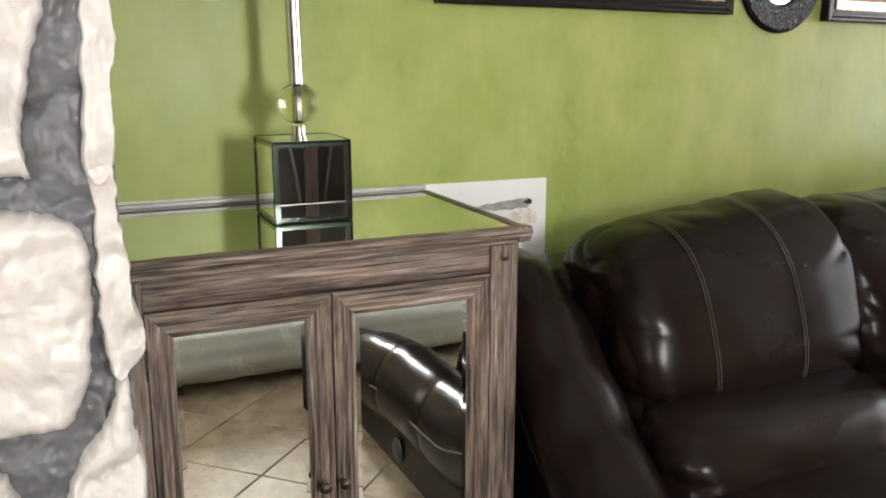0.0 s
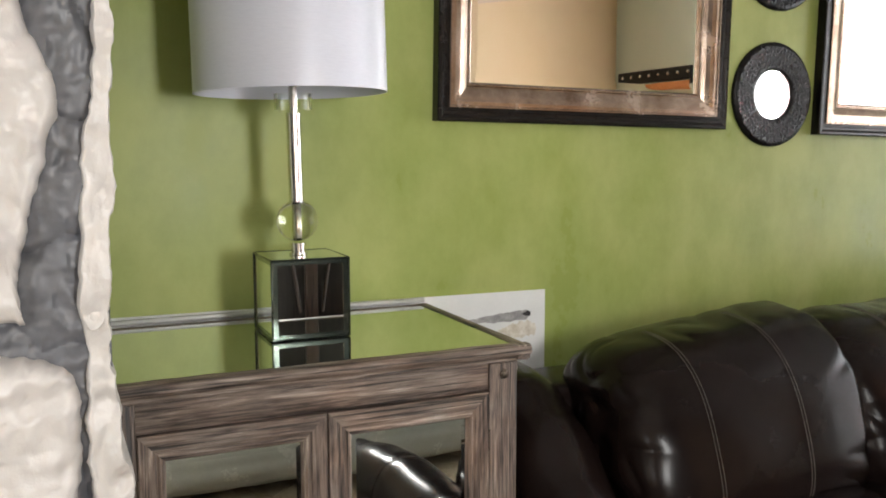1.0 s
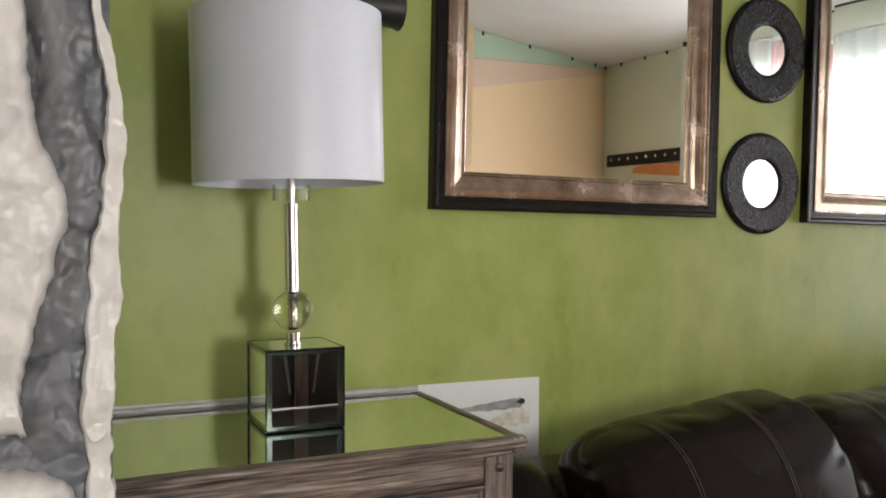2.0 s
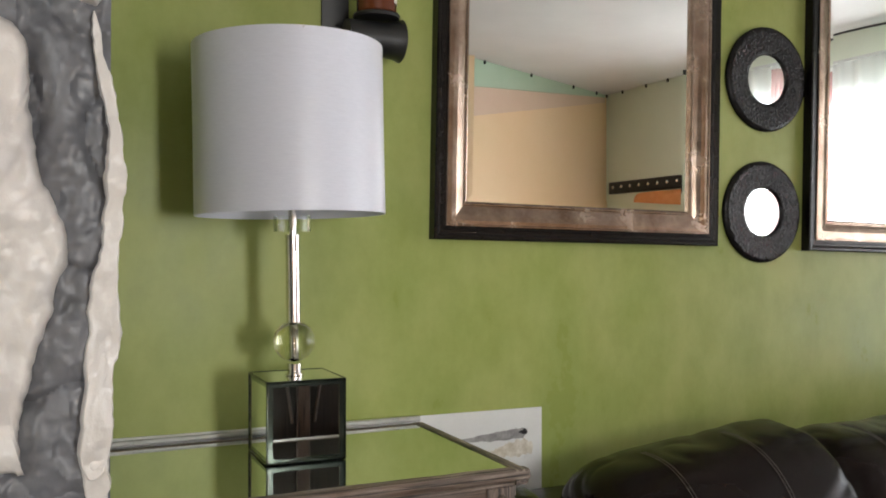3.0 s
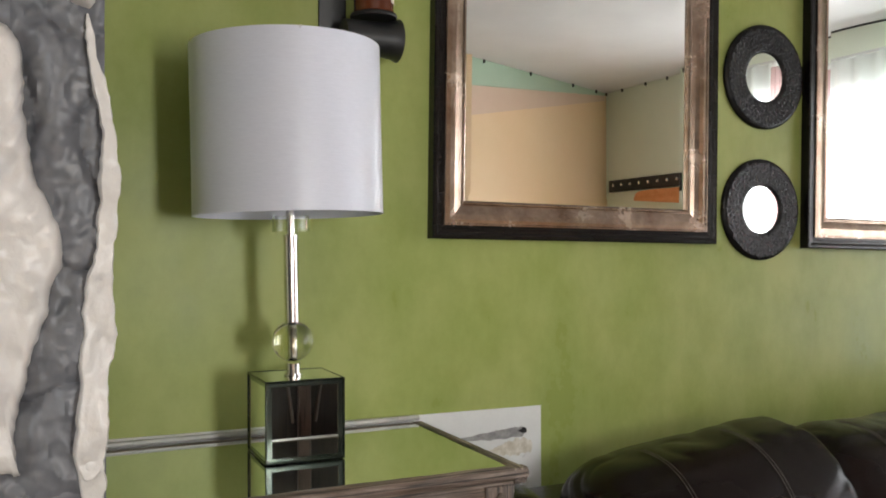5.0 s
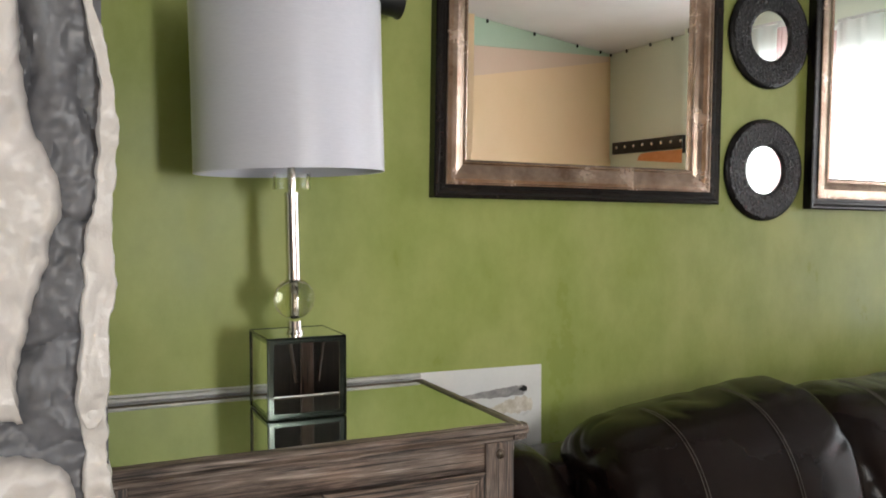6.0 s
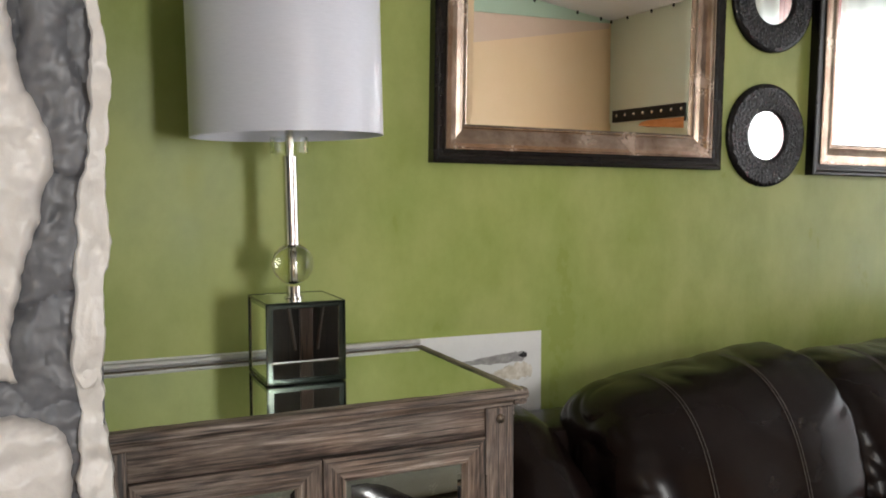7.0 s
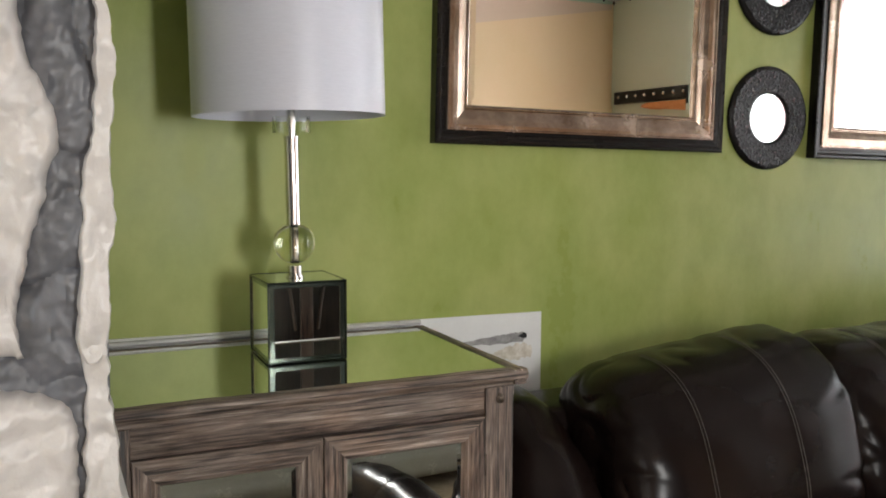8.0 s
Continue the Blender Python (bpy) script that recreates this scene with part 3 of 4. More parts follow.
part("board", bm, white_paint, panel, smooth=False)


def torn(x0, x1, z0, z1, tilt, depth, seed, rough, point=0.7):
    """A flake with ragged edges that thins out towards its ends, standing slightly proud of the panel."""
    bm = bmesh.new()
    n, row = 90, []
    for side in (0, 1):
        for i in range(n + 1):
            f = i / n if side == 0 else 1 - i / n
            x = x0 + (x1 - x0) * f
            thick = (min(1.0, f / point) ** 0.7) * min(1.0, (1 - f) / 0.06 + 0.25)
            mid = (z0 + z1) / 2 + noise.noise(Vector((x * 26, seed, 1))) * rough
            zz = mid + (side - 0.5) * (z1 - z0) * thick + tilt * (x - x0)
            zz += (noise.noise(Vector((x * 70, seed + side * 5, 0))) * rough + noise.noise(Vector((x * 230, seed + side * 9, 3))) * rough * 0.6) * thick
            row.append(bm.verts.new((x, WALL - 0.0042 - depth, zz)))
    f = bm.faces.new(row)
    r = bmesh.ops.extrude_face_region(bm, geom=[f])
    for v in r["geom"]:
        if isinstance(v, bmesh.types.BMVert):
            v.co.y += depth
    return bm


part("torn_patch", torn(0.845, 1.0285, 0.781, 0.803, 0.045, 0.0020, 1.0, 0.0045), patch_grey, panel, "dark grey torn plaster", smooth=False)
part("torn_hook", torn(1.008, 1.0315, 0.7985, 0.8085, 0.0, 0.0030, 7.0, 0.0035, 0.6), black_rack, panel, "black torn edge", smooth=False)
part("torn_paper", torn(0.93, 1.047, 0.742, 0.777, 0.05, 0.0012, 4.0, 0.010, 0.5), patch_tan, panel, "tan torn wallboard paper", smooth=False)
part("loose_paper", torn(0.955, 1.052, 0.700, 0.745, 0.02, 0.0022, 9.0, 0.012, 0.4), white_paint, panel, "peeled white paper", smooth=False)
part("nail", turned([(0.004, 0.0), (0.003, 0.004)], 10, (1.0235, WALL - 0.006, 0.806), "y"), black_rack, panel)

# ---- weathered cabinet with mirrored top and doors ----
CR, CF, CD, CT = 0.7626, 1.2937, 0.4448, 0.85
CL = CR - 0.7154
FY = CF + 0.0292
CB = CF + CD
cab = thing("mirrored_cabinet", pose((CL + CR) / 2, (CF + CB) / 2, 0), "weathered brown wooden cabinet with mirrored doors and top", "cabinet")


def bullnose(axis, a0, a1, at, z0, z1, depth):
    """A moulded lip: a rounded nose over a small cove."""
    prof = [(0.0, z1), (-depth * 0.75, z1), (-depth * 0.95, z1 - 0.004), (-depth, z1 - 0.009), (-depth * 0.96, z1 - 0.015), (-depth * 0.8, z1 - 0.0185), (-depth * 0.7, z0 + 0.004), (-depth * 0.72, z0), (0.0, z0)]
    bm = bmesh.new()
    ends = []
    steps = 40
    for i in range(steps + 1):
        s = a0 + (a1 - a0) * i / steps
        row = []
        for o, zz in prof:
            wob = noise.noise(Vector((s * 22, zz * 90, o * 50))) * 0.0009
            row.append(bm.verts.new((s, at + o + wob, zz + wob) if axis == "x" else (at - o - wob, s, zz + wob)))
        ends.append(row)
    for a, b in zip(ends, ends[1:]):
        for i in range(len(prof)):
            j = (i + 1) % len(prof)
            bm.faces.new((a[i], a[j], b[j], b[i]))
    bm.faces.new(ends[0]), bm.faces.new(ends[-1])
    return bm


LIP = 0.026
part("front_lip", bullnose("x", CL, CR, CF + LIP, CT - 0.0265, CT, LIP), wood_x, cab)
part("side_lip", bullnose("y", CF + 0.002, CB, CR - LIP, CT - 0.0265, CT, LIP), wood_y, cab)
bm = bullnose("y", CF + 0.002, CB, 0, CT - 0.0265, CT, LIP)
bm.transform(Matrix.Translation((CL + LIP, 0, 0)) @ Matrix.Diagonal((-1, 1, 1, 1)))
part("side_lip", bm, wood_y, cab)
part("rear_rail", block(CL + LIP, CR - LIP, CB - 0.020, CB, CT - 0.0265, CT - 0.0005, 0.003), wood_x, cab)
part("rear_bead", sweep([(CL - 0.02 + (CR - CL + 0.012) * i / 20, CB + 0.010, CT + 0.006) for i in range(21)], 0.0058, 14), bead_grey, cab, "rounded grey bead along the back")
part("top_mirror", block(CL + LIP, CR - LIP, CF + LIP, CB - 0.020, CT - 0.012, CT - 0.0012), mirror_mat, cab, "mirror glass let into the top", smooth=False)
part("top_board", block(CL + LIP, CR - LIP, CF + LIP, CB - 0.020, CT - 0.026, CT - 0.0125), wood_x, cab)
# frieze under the lip
part("frieze", block(CL + 0.0673, CR - 0.0673, FY + 0.004, FY + 0.024, CT - 0.0825, CT - 0.027, 0.002), wood_x, cab)
part("cove", block(CL + 0.014, CR - 0.014, FY - 0.001, FY + 0.02, CT - 0.0345, CT - 0.0265, 0.002), wood_x, cab)
for x in (CL + 0.0123, CR - 0.0673):
    part("post", block(x, x + 0.055, FY, FY + 0.05, 0.0, CT - 0.0345, 0.003), wood_z, cab)
    part("post", block(x, x + 0.055, CB - 0.06, CB - 0.01, 0.0, CT - 0.027, 0.003), wood_z, cab)
for x in (CL + 0.018, CR - 0.038):
    part("side_panel", block(x, x + 0.02, FY + 0.05, CB - 0.06, 0.09, CT - 0.027, 0.002), wood_y, cab)
part("side_moulding", block(CR - 0.0150, CR - 0.006, FY + 0.008, CB - 0.02, CT - 0.056, CT - 0.028, 0.004), wood_y, cab)
part("back_panel", block(CL + 0.02, CR - 0.02, CB - 0.012, CB - 0.004, 0.05, CT - 0.027), wood_x, cab)
part("bottom_rail", block(CL + 0.0673, CR - 0.0673, FY + 0.004, FY + 0.024, 0.05, 0.115, 0.003), wood_x, cab)
for x in (CL + 0.0395, CR - 0.0395):
    part("stud", turned([(0.0062, -0.001), (0.0085, 0.001), (0.0078, 0.003), (0.0050, 0.0034), (0.0046, 0.0055), (0.002, 0.0065)], 20, (x, FY, CT - 0.0551), "y"), knob_metal, cab, "dark metal stud")


def mitred(x0, x1, z0, z1, y, profile, widths, bm=None):
    """Four rails with mitred corners round an opening; profile gives (share of the width from outside, height towards the room)."""
    bm = bm or bmesh.new()
    wl, wr, wt, wb = widths
    rows = []
    for s, h in profile:
        rows.append([bm.verts.new(c) for c in ((x0 + wl * s, y - h, z0 + wb * s), (x1 - wr * s, y - h, z0 + wb * s), (x1 - wr * s, y - h, z1 - wt * s), (x0 + wl * s, y - h, z1 - wt * s))])
    return bm, rows


def rails(name_pairs, x0, x1, z0, z1, y, profile, widths, parent, mats, local=False):
    """Frame members, one mesh each: bottom, right, top, left."""
    for k, name in enumerate(name_pairs):
        bm, rows = mitred(x0, x1, z0, z1, y, profile, widths)
        keep = {v for r in rows for v in (r[k], r[(k + 1) % 4])}
        for a, b in zip(rows, rows[1:]):
            bm.faces.new((a[k], a[(k + 1) % 4], b[(k + 1) % 4], b[k]))
        bm.faces.new((rows[-1][k], rows[-1][(k + 1) % 4], rows[0][(k + 1) % 4], rows[0][k]))
        bm.faces.new([r[k] for r in rows]), bm.faces.new([r[(k + 1) % 4] for r in rows])
        bmesh.ops.delete(bm, geom=[v for v in bm.verts if v not in keep], context="VERTS")
        part(name, bm, mats[k % 2], parent, local=local, smooth=False)


door_prof = [(0.0, -0.016), (0.0, 0.0), (0.03, 0.0015), (0.60, 0.0015), (0.66, -0.0005), (0.72, -0.0005), (0.80, 0.0015), (0.90, 0.0), (1.0, -0.006), (1.0, -0.016)]
DT, DB = CT - 0.0833, 0.118
for side in (0, 1):
    x0 = CL + 0.0673 + 0.001 if side == 0 else CR - 0.3577 + 0.001
    x1 = CR - 0.3577 - 0.001 if side == 0 else CR - 0.0673 - 0.001
    dr = thing("door", pose(x0 if side == 0 else x1, FY, (DT + DB) / 2), "", "")
    dr.parent = cab
    dr.matrix_parent_inverse = cab.matrix_basis.inverted()
    rails(("rail", "stile", "rail", "stile"), x0, x1, DB, DT - 0.001, FY, door_prof, (0.040, 0.042, 0.043, 0.043), dr, (wood_x, wood_z))
    gx0, gx1, gz0, gz1 = x0 + 0.040, x1 - 0.042, DB + 0.043, DT - 0.044
    bm = bmesh.new()
    a = [bm.verts.new(c) for c in ((gx0, FY + 0.0075, gz0), (gx1, FY + 0.0075, gz0), (gx1, FY + 0.0075, gz1), (gx0, FY + 0.0075, gz1))]
    b = [bm.verts.new(c) for c in ((gx0 + 0.008, FY + 0.0071, gz0 + 0.008), (gx1 - 0.008, FY + 0.0071, gz0 + 0.008), (gx1 - 0.008, FY + 0.0071, gz1 - 0.008), (gx0 + 0.008, FY + 0.0071, gz1 - 0.008))]
    c = [bm.verts.new((v.co.x, FY + 0.0105, v.co.z)) for v in a]
    bm.faces.new(b), bm.faces.new(c)
    for i in range(4):
        bm.faces.new((a[i], a[(i + 1) % 4], b[(i + 1) % 4], b[i])), bm.faces.new((a[i], a[(i + 1) % 4], c[(i + 1) % 4], c[i]))
    part("mirror_pane", bm, mirror_mat, dr, "bevelled mirror pane", smooth=False)
    kx = 0.3795 if side == 0 else 0.4145
    part("knob", turned([(0.007, 0.0), (0.008, 0.002), (0.004, 0.005), (0.004, 0.012), (0.009, 0.016), (0.0105, 0.021), (0.008, 0.026), (0.003, 0.028)], 20, (kx, FY, 0.4355), "y"), knob_metal, dr, "dark bronze knob")
    part("hinge", block((x1 if side else x0 - 0.003), (x1 + 0.003 if side else x0), FY - 0.002, FY + 0.004, 0.66, 0.70, 0.001), knob_metal, dr)
part("inner_shade", block(CL + 0.07, CR - 0.07, FY + 0.03, FY + 0.036, 0.10, CT - 0.03), wood_x, cab)

# ---- table lamp ----
LX, LY, LZ = 0.4305, 1.563, CT
lamp = thing("table_lamp", pose(LX, LY, LZ, 0, 0, -0.3), "mirrored cube table lamp with a white drum shade", "lamp")
S, KH = 0.0700, 0.1430
foot = part("mirrored_base", block(-S + 0.0018, S - 0.0018, -S + 0.0018, S - 0.0018, 0.0, KH - 0.0018, 0.001), black_frame, lamp, local=True, smooth=False)


def bevel_pane(u, v, bev=0.0095):
    """A pane with a bevelled rim, lying in x and z, facing -y."""
    bm = bmesh.new()
    a = [bm.verts.new(c) for c in ((-u, 0, 0), (u, 0, 0), (u, 0, v), (-u, 0, v))]
    b = [bm.verts.new(c) for c in ((-u + bev, -0.00003, bev), (u - bev, -0.00003, bev), (u - bev, -0.00003, v - bev), (-u + bev, -0.00003, v - bev))]
    bm.faces.new(b)
    for i in range(4):
        bm.faces.new((a[i], a[(i + 1) % 4], b[(i + 1) % 4], b[i]))
    c = [bm.verts.new((p.co.x, 0.0024, p.co.z)) for p in a]
    bm.faces.new(c)
    for i in range(4):
        bm.faces.new((a[i], a[(i + 1) % 4], c[(i + 1) % 4], c[i]))
    return bm


for k in range(4):
    bm = bevel_pane(S - 0.0022, KH - 0.0030)
    bm.transform(Matrix.Rotation(k * math.pi / 2, 4, "Z") @ Matrix.Translation((0, -S + 0.0016, 0.0015)))
    part("mirror_pane", bm, mirror_mat, lamp, "bevelled mirror pane", local=True, smooth=False)
# flat dark strips round each pane: the bevel's darker reflection put into colour
for k in range(4):
    u, t, y = S - 0.0024, 0.0085, -S + 0.0008
    for x0, x1, z0, z1 in ((-u, u, KH - 0.0015 - t, KH - 0.0015), (-u, u, 0.0017, 0.0017 + t), (-u, -u + t, 0.0017 + t, KH - 0.0015 - t), (u - t, u, 0.0017 + t, KH - 0.0015 - t)):
        bm = block(x0, x1, y, y + 0.0007, z0, z1)
        bm.transform(Matrix.Rotation(k * math.pi / 2, 4, "Z"))
        part("bevel", bm, bevel_tint, lamp, "flat strip tinted dark for the bevel's reflection", local=True, smooth=False)
bm = bevel_pane(S - 0.0022, 2 * S - 0.0044)
bm.transform(Matrix.Translation((0, -S + 0.0022, KH)) @ Matrix.Rotation(-math.pi / 2, 4, "X"))
part("mirror_pane", bm, mirror_mat, lamp, "bevelled mirror pane", local=True, smooth=False)
for sx in (-1, 1):
    for sy in (-1, 1):
        part("edge_strip", block(sx * S - 0.0015, sx * S + 0.0015, sy * S - 0.0015, sy * S + 0.0015, 0.0, KH, 0.001, 1), mirror_dark, lamp, "dark bevelled edge", local=True)
for s in (-1, 1):
    part("edge_strip", block(-S, S, s * S - 0.0015, s * S + 0.0015, KH - 0.0035, KH + 0.0008, 0.001, 1), mirror_dark, lamp, "dark bevelled edge", local=True)
    part("edge_strip", block(s * S - 0.0015, s * S + 0.0015, -S, S, KH - 0.0034, KH + 0.0009, 0.001, 1), mirror_dark, lamp, "dark bevelled edge", local=True)
    part("edge_strip", block(-S, S, s * S - 0.0015, s * S + 0.0015, 0.0, 0.0035, 0.001, 1), mirror_dark, lamp, "dark bevelled edge", local=True)
    part("edge_strip", block(s * S - 0.0015, s * S + 0.0015, -S, S, 0.0001, 0.0034, 0.001, 1), mirror_dark, lamp, "dark bevelled edge", local=True)
leaning = Matrix.Translation((-0.004, -0.003, KH)) @ Matrix.Rotation(radians(-0.93), 4, "Y") @ Matrix.Translation((0, 0, -KH))


def lamp_part(name, bm, material, label="", smooth=True):
    bm.transform(leaning)
    return part(name, bm, material, lamp, label, local=True, smooth=smooth)


def ring_tube(r, t, h0, h1, steps=64):
    bm = bmesh.new()
    rows = [[bm.verts.new((q * math.cos(2 * math.pi * k / steps), q * math.sin(2 * math.pi * k / steps), h)) for k in range(steps)] for q, h in ((r, h0), (r, h1), (r - t, h1), (r - t, h0))]
    for u, v in zip(rows, rows[1:] + rows[:1]):
        for k in range(steps):
            bm.faces.new((u[k], u[(k + 1) % steps], v[(k + 1) % steps], v[k]))
    return bm


lamp_part("lower_neck", turned([(0.0165, KH + 0.001), (0.0165, KH + 0.004), (0.0130, KH + 0.0045), (0.0130, KH + 0.018), (0.0137, KH + 0.0185), (0.0137, KH + 0.022)], 32), chrome)
lamp_part("crystal_ball", turned([(max(0.0005, 0.0370 * math.sin(a * math.pi / 28)), 0.2050 - 0.0370 * math.cos(a * math.pi / 28)) for a in range(29)], 56), ball_glass, "clear crystal ball")
lamp_part("ball_rod", turned([(0.006, 0.170), (0.006, 0.235)], 20), chrome)
lamp_part("pole", turned([(0.0138, 0.2385), (0.0138, 0.2405), (0.0128, 0.241), (0.0128, 0.392), (0.0136, 0.3925), (0.0136, 0.397), (0.006, 0.398)], 36), chrome)
lamp_part("socket_stem", turned([(0.0075, 0.396), (0.0075, 0.47)], 24), chrome)
lamp_part("acrylic_disc", ring_tube(0.0335, 0.0055, 0.403, 0.431), acrylic, "clear acrylic spacer")
bm = bmesh.new()
R0, z0, z1 = 0.1705, 0.4326, 0.7350
rings = []
for r, h in ((R0, z0), (R0, z0 + 0.004), (R0 - 0.0005, (z0 + z1) / 2), (R0, z1 - 0.004), (R0, z1), (R0 - 0.002, z1), (R0 - 0.002, (z0 + z1) / 2), (R0 - 0.002, z0)):
    rings.append([bm.verts.new((r * math.cos(a * math.pi / 60), r * math.sin(a * math.pi / 60), h)) for a in range(120)])
for a, b in zip(rings, rings[1:] + rings[:1]):
    for i in range(120):
        bm.faces.new((a[i], a[(i + 1) % 120], b[(i + 1) % 120], b[i]))
bm.transform(Matrix.Rotation(radians(-0.9), 4, "X"))
lamp_part("shade", bm, fabric, "white fabric drum shade")
bm = bmesh.new()
for k in range(3):
    a = k * 2 * math.pi / 3 + 0.4
    sweep([(0.012 * math.cos(a), 0.012 * math.sin(a), 0.72), (0.168 * math.cos(a), 0.168 * math.sin(a), 0.735)], 0.0015, 6, bm)
sweep([(0, 0, 0.46), (0, 0, 0.75)], 0.004, 8, bm)
lamp_part("spider", bm, chrome)
lamp_part("finial", turned([(0.003, 0.745), (0.008, 0.750), (0.009, 0.758), (0.004, 0.766)], 16), chrome)

# ---- framed mirrors ----
outer_prof = [(0.0, 0.0), (0.0, 0.027), (0.10, 0.030), (0.30, 0.0295), (0.42, 0.0265), (0.52, 0.0245), (0.72, 0.0245), (0.80, 0.0225), (1.0, 0.0215), (1.0, 0.0)]
inner_prof = [(0.0, 0.0), (0.0, 0.0245), (0.03, 0.0268), (0.075, 0.0268), (0.105, 0.0235), (0.25, 0.0235), (0.45, 0.0215), (0.65, 0.0175), (0.80, 0.0135), (0.83, 0.0135), (0.86, 0.0150), (0.91, 0.0150), (0.94, 0.0120), (1.0, 0.0085), (1.0, 0.0)]


def framed_mirror(x, z, roll, label):
    w, h = 0.7953, 1.02
    t = thing("wall_mirror", pose(x, WALL, z) @ Matrix.Rotation(radians(roll), 4, "Y"), label, "mirror", "framed mirrors on the green wall")
    b = 0.029
    rails(("outer_rail", "outer_stile", "outer_rail", "outer_stile"), 0, w, 0, h, 0, outer_prof, (b,) * 4, t, (black_frame, black_frame), local=True)
    rails(("bronze_rail", "bronze_stile", "bronze_rail", "bronze_stile"), b, w - b, b, h - b, 0, inner_prof, (0.057,) * 4, t, (bronze, bronze), local=True)
    i = b + 0.057
    g, e = 0.004, 0.017
    bm = bmesh.new()
    a = [bm.verts.new(c) for c in ((i, -g, i), (w - i, -g, i), (w - i, -g, h - i), (i, -g, h - i))]
    c = [bm.verts.new(c) for c in ((i + e, -g - 0.0003, i + e), (w - i - e, -g - 0.0003, i + e), (w - i - e, -g - 0.0003, h - i - e), (i + e, -g - 0.0003, h - i - e))]
    k = [bm.verts.new((v.co.x, 0, v.co.z)) for v in a]
    bm.faces.new(c), bm.faces.new(k)
    for j in range(4):
        bm.faces.new((a[j], a[(j + 1) % 4], c[(j + 1) % 4], c[j])), bm.faces.new((a[j], a[(j + 1) % 4], k[(j + 1) % 4], k[j]))
    part("glass", bm, mirror_mat, t, "bevelled mirror glass", local=True, smooth=False)
    return t


framed_mirror(0.7848, 1.2432, 0.943, "large mirror in a black and bronze frame, hung slightly crooked")
framed_mirror(1.8975, 1.2190, 1.197, "large mirror in a black and bronze frame beside round mirrors")


def round_mirror(x, z, r, tip, label):
    t = thing("round_mirror", pose(x, WALL - 0.14 * math.sin(radians(tip)), z) @ Matrix.Rotation(radians(tip), 4, "X"), label, "mirror", "round mirrors")
    inner = r * 0.47
    bm = bmesh.new()
    steps, prof = 420, []
    for i in range(61):
        s = i / 60
        prof.append((r + (inner - r) * s, 0.004 + 0.0085 * min(1.0, s * 7) ** 0.5 * min(1.0, (1 - s) * 9 + 0.35) ** 0.5 - 0.003 * s))
    rings = [[bm.verts.new((r * math.cos(2 * math.pi * k / steps), 0, r * math.sin(2 * math.pi * k / steps))) for k in range(steps)]]
    for rr, h in prof:
        row = []
        for k in range(steps):
            a = 2 * math.pi * k / steps
            p = Vector((rr * math.cos(a), 0, rr * math.sin(a)))
            gap = 0.0118
            rown = round((rr - inner) / gap)
            rc = inner + rown * gap
            na = max(1, round(2 * math.pi * rc / gap))
            ac = (round(a / (2 * math.pi) * na + 0.5 * (rown % 2)) - 0.5 * (rown % 2)) / na * 2 * math.pi
            jit = noise.noise(Vector((rown * 3.7, round(ac * na / 6.283) * 2.3, x)))
            rc += jit * 0.6 * gap
            ac += jit * 0.5 * gap / rc
            dist = (p - Vector((rc * math.cos(ac), 0, rc * math.sin(ac)))).length / gap
            row.append(bm.verts.new((p.x, -h - 0.0011 * max(0.0, 1 - (dist / 0.27) ** 2), p.z)))
        rings.append(row)
    rings.append([bm.verts.new((inner * math.cos(2 * math.pi * k / steps), -0.001, inner * math.sin(2 * math.pi * k / steps))) for k in range(steps)])
    for a, b in zip(rings, rings[1:]):
        for k in range(steps):
            bm.faces.new((a[k], a[(k + 1) % steps], b[(k + 1) % steps], b[k]))
    part("rim", bm, black_metal, t, "hammered black metal rim", local=True)
    part("glass", turned([(inner * 0.99, 0.001), (inner * 0.985, 0.004)], 64, axis="y"), mirror_mat, t, "round mirror glass", local=True, smooth=False)
    return t


round_mirror(1.7635, 1.6734, 0.1385, 1.0, "upper round mirror with a hammered black rim")
round_mirror(1.7515, 1.3215, 0.1345, 0, "lower round mirror with a hammered black rim")

# ---- wall bottle rack ----
rack = thing("bottle_rack", pose(0.62, WALL, 1.60), "black metal wall rack holding an amber bottle", "bottle rack")
part("back_plate", block(0.538, 0.598, WALL - 0.006, WALL, 1.58, 2.20, 0.002), black_rack, rack)


def cup(z):
    bm = turned([(0.034, 0.0), (0.035, 0.01), (0.036, 0.08), (0.040, 0.108), (0.0445, 0.118), (0.0425, 0.119), (0.036, 0.105), (0.032, 0.08), (0.031, 0.012)], 40)
    bm.transform(Matrix.Translation((0.572, WALL - 0.062, z)) @ Matrix.Rotation(math.pi / 2, 4, "Y"))
    return bm


part("cup", cup(1.654), black_rack, rack, "flared black cup lying on its side")
part("arm", block(0.562, 0.602, WALL - 0.07, WALL - 0.004, 1.645, 1.665, 0.003), black_rack, rack)
part("saucer", turned([(0.02, 0.0), (0.047, 0.002), (0.049, 0.006), (0.047, 0.010), (0.02, 0.008)], 40, (0.638, WALL - 0.062, 1.693)), black_rack, rack)
part("cup", cup(1.95), black_rack, rack)
bottle = thing("amber_bottle", pose(0.638, WALL - 0.062, 1.701), "dark amber glass bottle with a pale label", "bottle")
part("glass", turned([(0.001, 0.0), (0.036, 0.001), (0.041, 0.006), (0.0415, 0.16), (0.034, 0.185), (0.016, 0.205), (0.014, 0.26), (0.016, 0.262), (0.016, 0.27), (0.001, 0.27)], 40, (0.638, WALL - 0.062, 1.701)), amber, bottle)
bm = bmesh.new()
row = []
